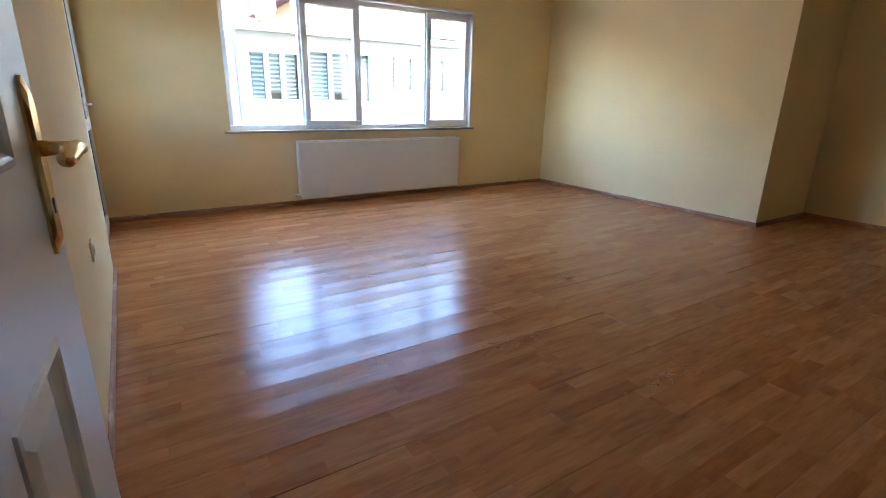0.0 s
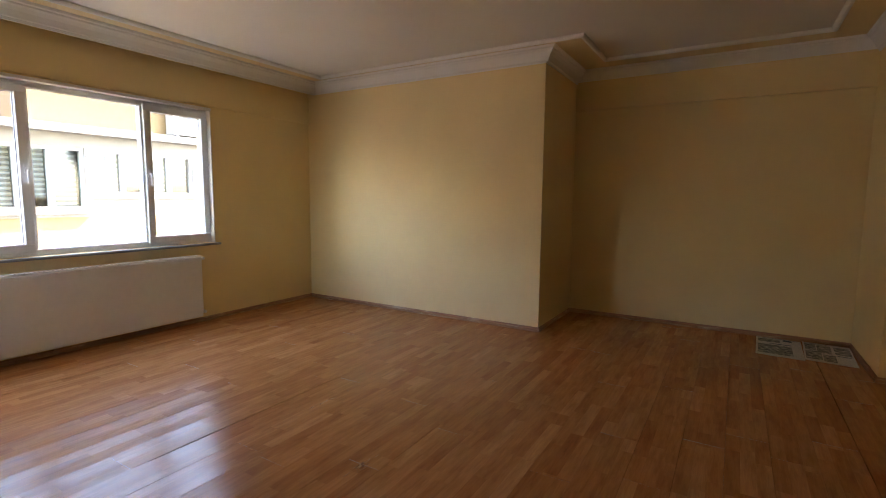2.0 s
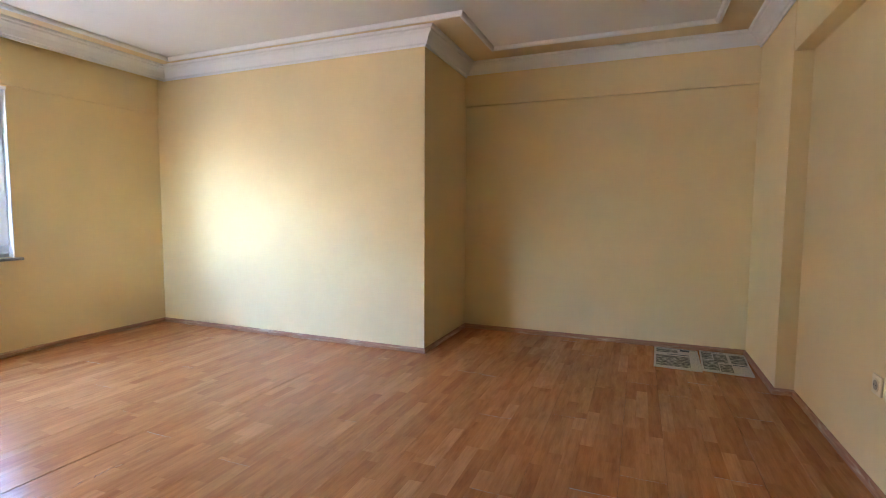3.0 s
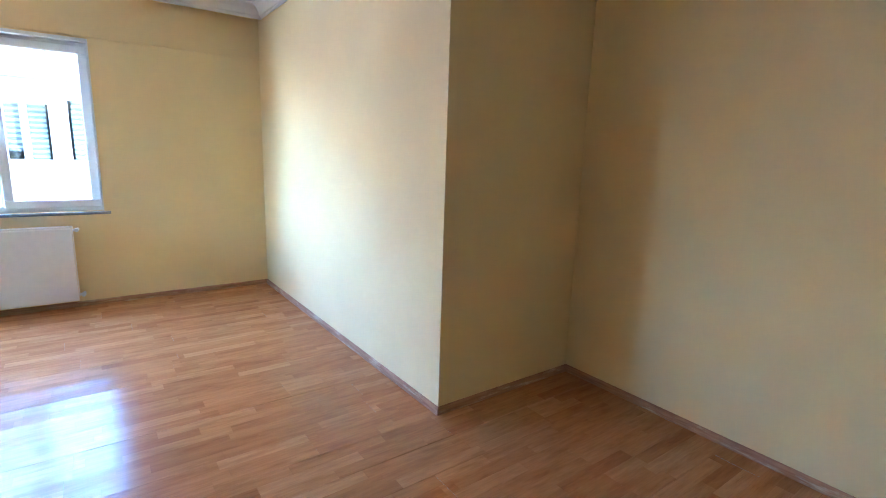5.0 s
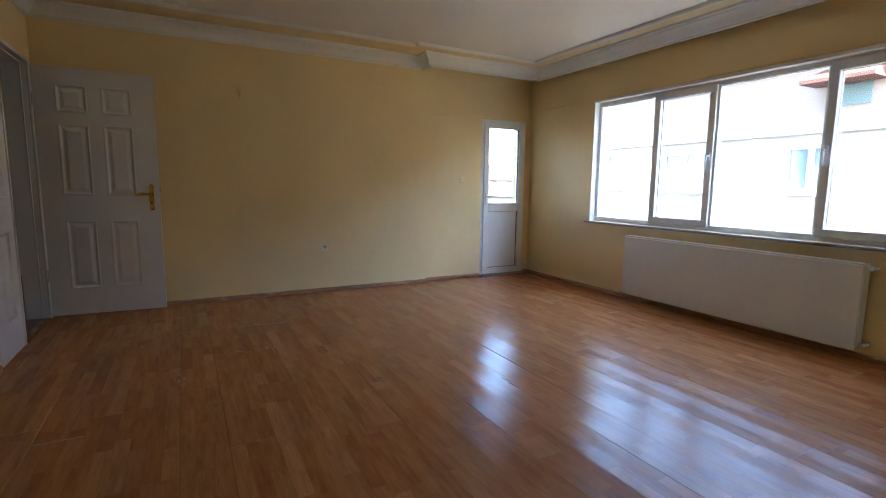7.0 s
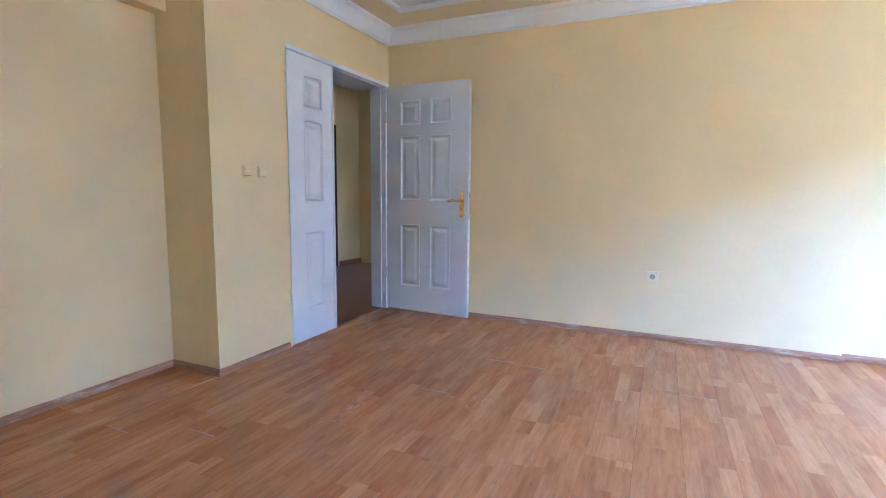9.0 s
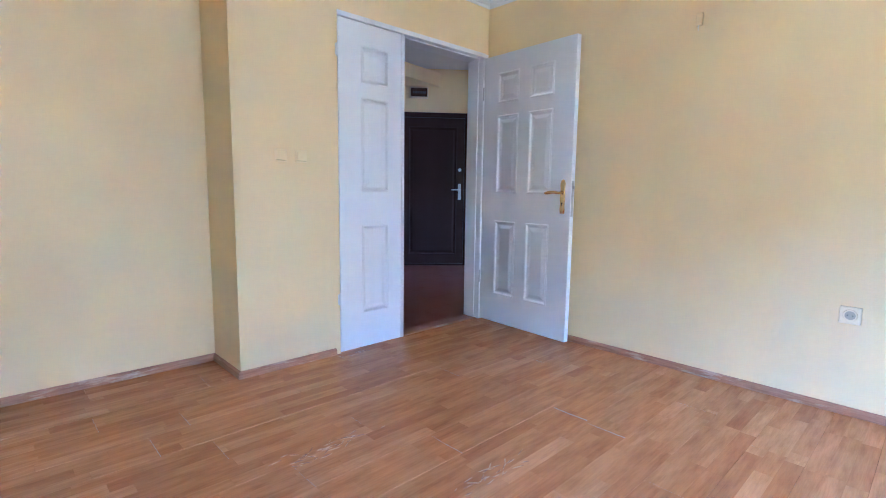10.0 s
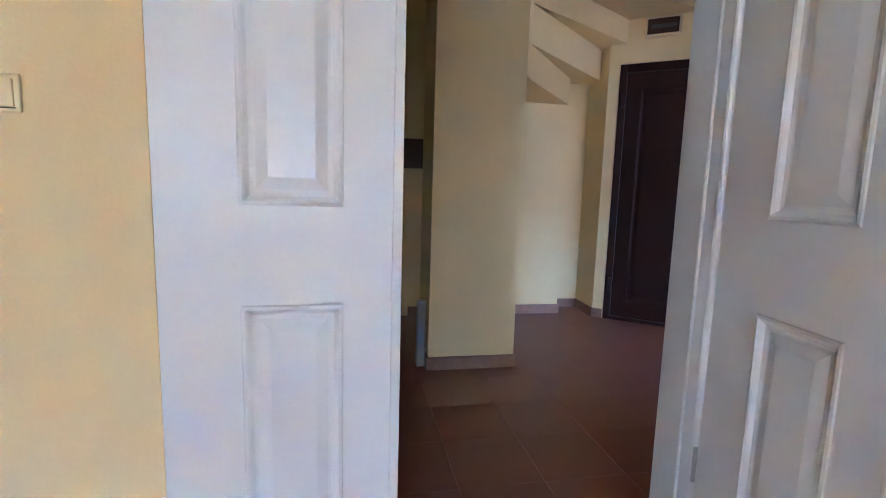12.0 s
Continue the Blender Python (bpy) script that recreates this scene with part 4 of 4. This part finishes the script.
def dish(x, y, z, r, label):
    ob = tagged(new("satellite_dish"), label, "satellite dish", "satellite dishes")
    ob.matrix_world = pose(x, y, z, 0, 0, 25)
    bm = bmesh.new()
    rings = []
    for k in range(5):
        rad_k = r * k / 4
        rings.append([bm.verts.new((rad_k * math.cos(t), -0.2 + 0.35 * rad_k * rad_k / r * 1.0 * -1 + 0.2, rad_k * math.sin(t))) for t in (2 * math.pi * i / 20 for i in range(20))] if k else [bm.verts.new((0, 0, 0))])
    for i in range(20):
        bm.faces.new((rings[0][0], rings[1][i], rings[1][(i + 1) % 20]))
        for k in range(1, 4):
            bm.faces.new((rings[k][i], rings[k + 1][i], rings[k + 1][(i + 1) % 20], rings[k][(i + 1) % 20]))
    bmesh.ops.solidify(bm, geom=list(bm.faces), thickness=0.015)
    mesh_ob("bowl", bm, PVC, ob, True)
    bm = bmesh.new()
    add_tube(bm, [(0, 0.02, 0), (0, 0.12, -0.03), (0, 0.14, -r - 0.08)], 0.018, 8)
    add_tube(bm, [(0, -0.05, -r * 0.9), (0, -0.3, -0.06)], 0.010, 6)
    add_tube(bm, [(0, -0.3, -0.1), (0, -0.3, -0.02)], 0.03, 8)
    mesh_ob("arm", bm, GREYMETAL, ob)


dish(5.0, 10.24, 1.92, 0.12, "small white satellite dish on the facade")
dish(3.55, 10.75, 2.86, 0.36, "white satellite dish on the terrace")
dish(2.75, 10.70, 2.80, 0.30, "white satellite dish on the terrace")

# roofs beyond the balcony
def far_house(x, y, w, d, z, label):
    ob = structure(new("house"), label, "house")
    boxes("wall", [(x - d, x, y - w / 2, y + w / 2, GZ, z)], F_WHITE, ob)
    bm = bmesh.new()
    e = 0.4
    v = [bm.verts.new(c) for c in ((x + e, y - w / 2 - e, z), (x + e, y + w / 2 + e, z), (x - d - e, y + w / 2 + e, z), (x - d - e, y - w / 2 - e, z), (x - d / 2, y - w / 4, z + 1.3), (x - d / 2, y + w / 4, z + 1.3))]
    for f in ((0, 1, 5, 4), (2, 3, 4, 5), (0, 4, 3), (1, 2, 5), (0, 3, 2, 1)):
        bm.faces.new([v[i] for i in f])
    mesh_ob("roof", bm, ROOF, ob)
    boxes("chimney", [(x - d * 0.4, x - d * 0.4 + 0.6, y + w * 0.1, y + w * 0.1 + 0.6, z + 0.6, z + 2.0)], F_WHITE, ob)


far_house(-26.0, 25.5, 6.5, 7.0, 1.6, "white house with a brown hipped roof")
far_house(-21.0, 17.5, 7.0, 6.0, 0.5, "white house with a brown hipped roof")
far_house(9.5, 24.0, 9.0, 7.0, 3.2, "white house with a brown hipped roof")
far_house(-45.0, 30.0, 12.0, 9.0, 2.2, "white house with a brown hipped roof")
structure(boxes("balcony_slab", [(-1.5, -0.3, 3.4, N + 0.24, -0.2, -0.02)], CONCRETE), "concrete balcony floor", "balcony")
structure(boxes("balcony_parapet", [(-1.5, -1.38, 3.4, N + 0.24, -0.02, 0.85), (-1.38, -0.3, N + 0.12, N + 0.24, -0.02, 0.85)], F_WHITE), "white balcony parapet", "parapet")

# ---- hall tiles ----
hall_floor = structure(new("hall_floor"), "reddish brown square floor tiles", "floor")
S = 0.333
tile_meshes = {}


def tile(x0, x1, y0, y1):
    w, d = round(x1 - x0, 3), round(y1 - y0, 3)
    if (w, d) not in tile_meshes:
        bm = bmesh.new()
        g = 0.0003
        lo = [bm.verts.new(c) for c in ((g, g, -0.01), (w - g, g, -0.01), (w - g, d - g, -0.01), (g, d - g, -0.01))]
        mid = [bm.verts.new(c) for c in ((g, g, -0.0005), (w - g, g, -0.0005), (w - g, d - g, -0.0005), (g, d - g, -0.0005))]
        k = 0.0006
        hi = [bm.verts.new(c) for c in ((k, k, 0), (w - k, k, 0), (w - k, d - k, 0), (k, d - k, 0))]
        for q, r in ((lo, mid), (mid, hi)):
            for i in range(4):
                bm.faces.new((q[i], q[(i + 1) % 4], r[(i + 1) % 4], r[i]))
        bm.faces.new(hi)
        bmesh.ops.recalc_face_normals(bm, faces=bm.faces)
        me = bpy.data.meshes.new("tile")
        bm.to_mesh(me)
        bm.free()
        me.materials.append(TILE)
        tile_meshes[(w, d)] = me
    ob = new("tile", tile_meshes[(w, d)])
    ob.parent = hall_floor
    ob.location = (x0, y0, 0.0)


for i in range(13):
    for j in range(9):
        x0, y1 = -2.42 + i * S, -0.172 - j * S
        tile(x0, min(x0 + S, 1.75), max(y1 - S, -3.05), y1)

for i in range(4):
    tile(0.052 + i * S, min(0.052 + (i + 1) * S, DX1 - 0.008), -0.172, -0.062)

# ---- room floor boards ----
floor = structure(new("floor"), "glossy reddish beech three-strip laminate, lifting at some joints", "floor")
W, L = 0.195, 1.29
AREAS = [(WB, E1, J, N), (0.0, E2, 0.0, J), (PIL, E2, SE, 0.0), (PIL, NE_X, NICHE, SE), (0.052, DX1 - 0.008, -0.028, 0.0)]
board_meshes = {}


def board(x0, x1, y0, y1, tilt, roll, lift):
    w, d = round(x1 - x0, 3), round(y1 - y0, 3)
    if (w, d) not in board_meshes:
        bm = bmesh.new()
        g, k = 0.0002, 0.0009
        cut = [i / 6 for i in range(7)]
        rows = []
        for yy, z in ((g, -0.012), (g, -0.0012), (k, 0), (d / 2, -0.0015), (d - k, 0), (d - g, -0.0012), (d - g, -0.012)):
            rows.append([bm.verts.new((min(max(w * c, g), w - g), yy, z)) for c in cut])
        for q, r in zip(rows, rows[1:]):
            for a in range(6):
                bm.faces.new((q[a], q[a + 1], r[a + 1], r[a]))
        bmesh.ops.recalc_face_normals(bm, faces=bm.faces)
        me = bpy.data.meshes.new("board")
        bm.to_mesh(me)
        bm.free()
        me.materials.append(LAMINATE)
        if me.polygons[8].normal.z < 0:
            me.flip_normals()
        board_meshes[(w, d)] = me
    ob = new("board", board_meshes[(w, d)])
    ob.parent = floor
    ob.matrix_basis = pose(x0, y0, lift, tilt, roll, 0)


rng = random.Random(7)
for r in range(-14, 16):
    ya, yb = J + r * W, J + (r + 1) * W
    start = -0.1 - rng.uniform(0, L)
    for c in range(7):
        xa, xb = start + c * L, start + (c + 1) * L
        tilt, roll, lift = rng.gauss(0, 0.2), rng.gauss(0, 0.025), rng.uniform(-0.0011, 0.0)
        for ax0, ax1, ay0, ay1 in AREAS:
            x0, x1, y0, y1 = max(xa, ax0), min(xb, ax1), max(ya, ay0), min(yb, ay1)
            if x1 - x0 > 0.02 and y1 - y0 > 0.012:
                board(x0, x1, y0, y1, tilt, roll, lift)
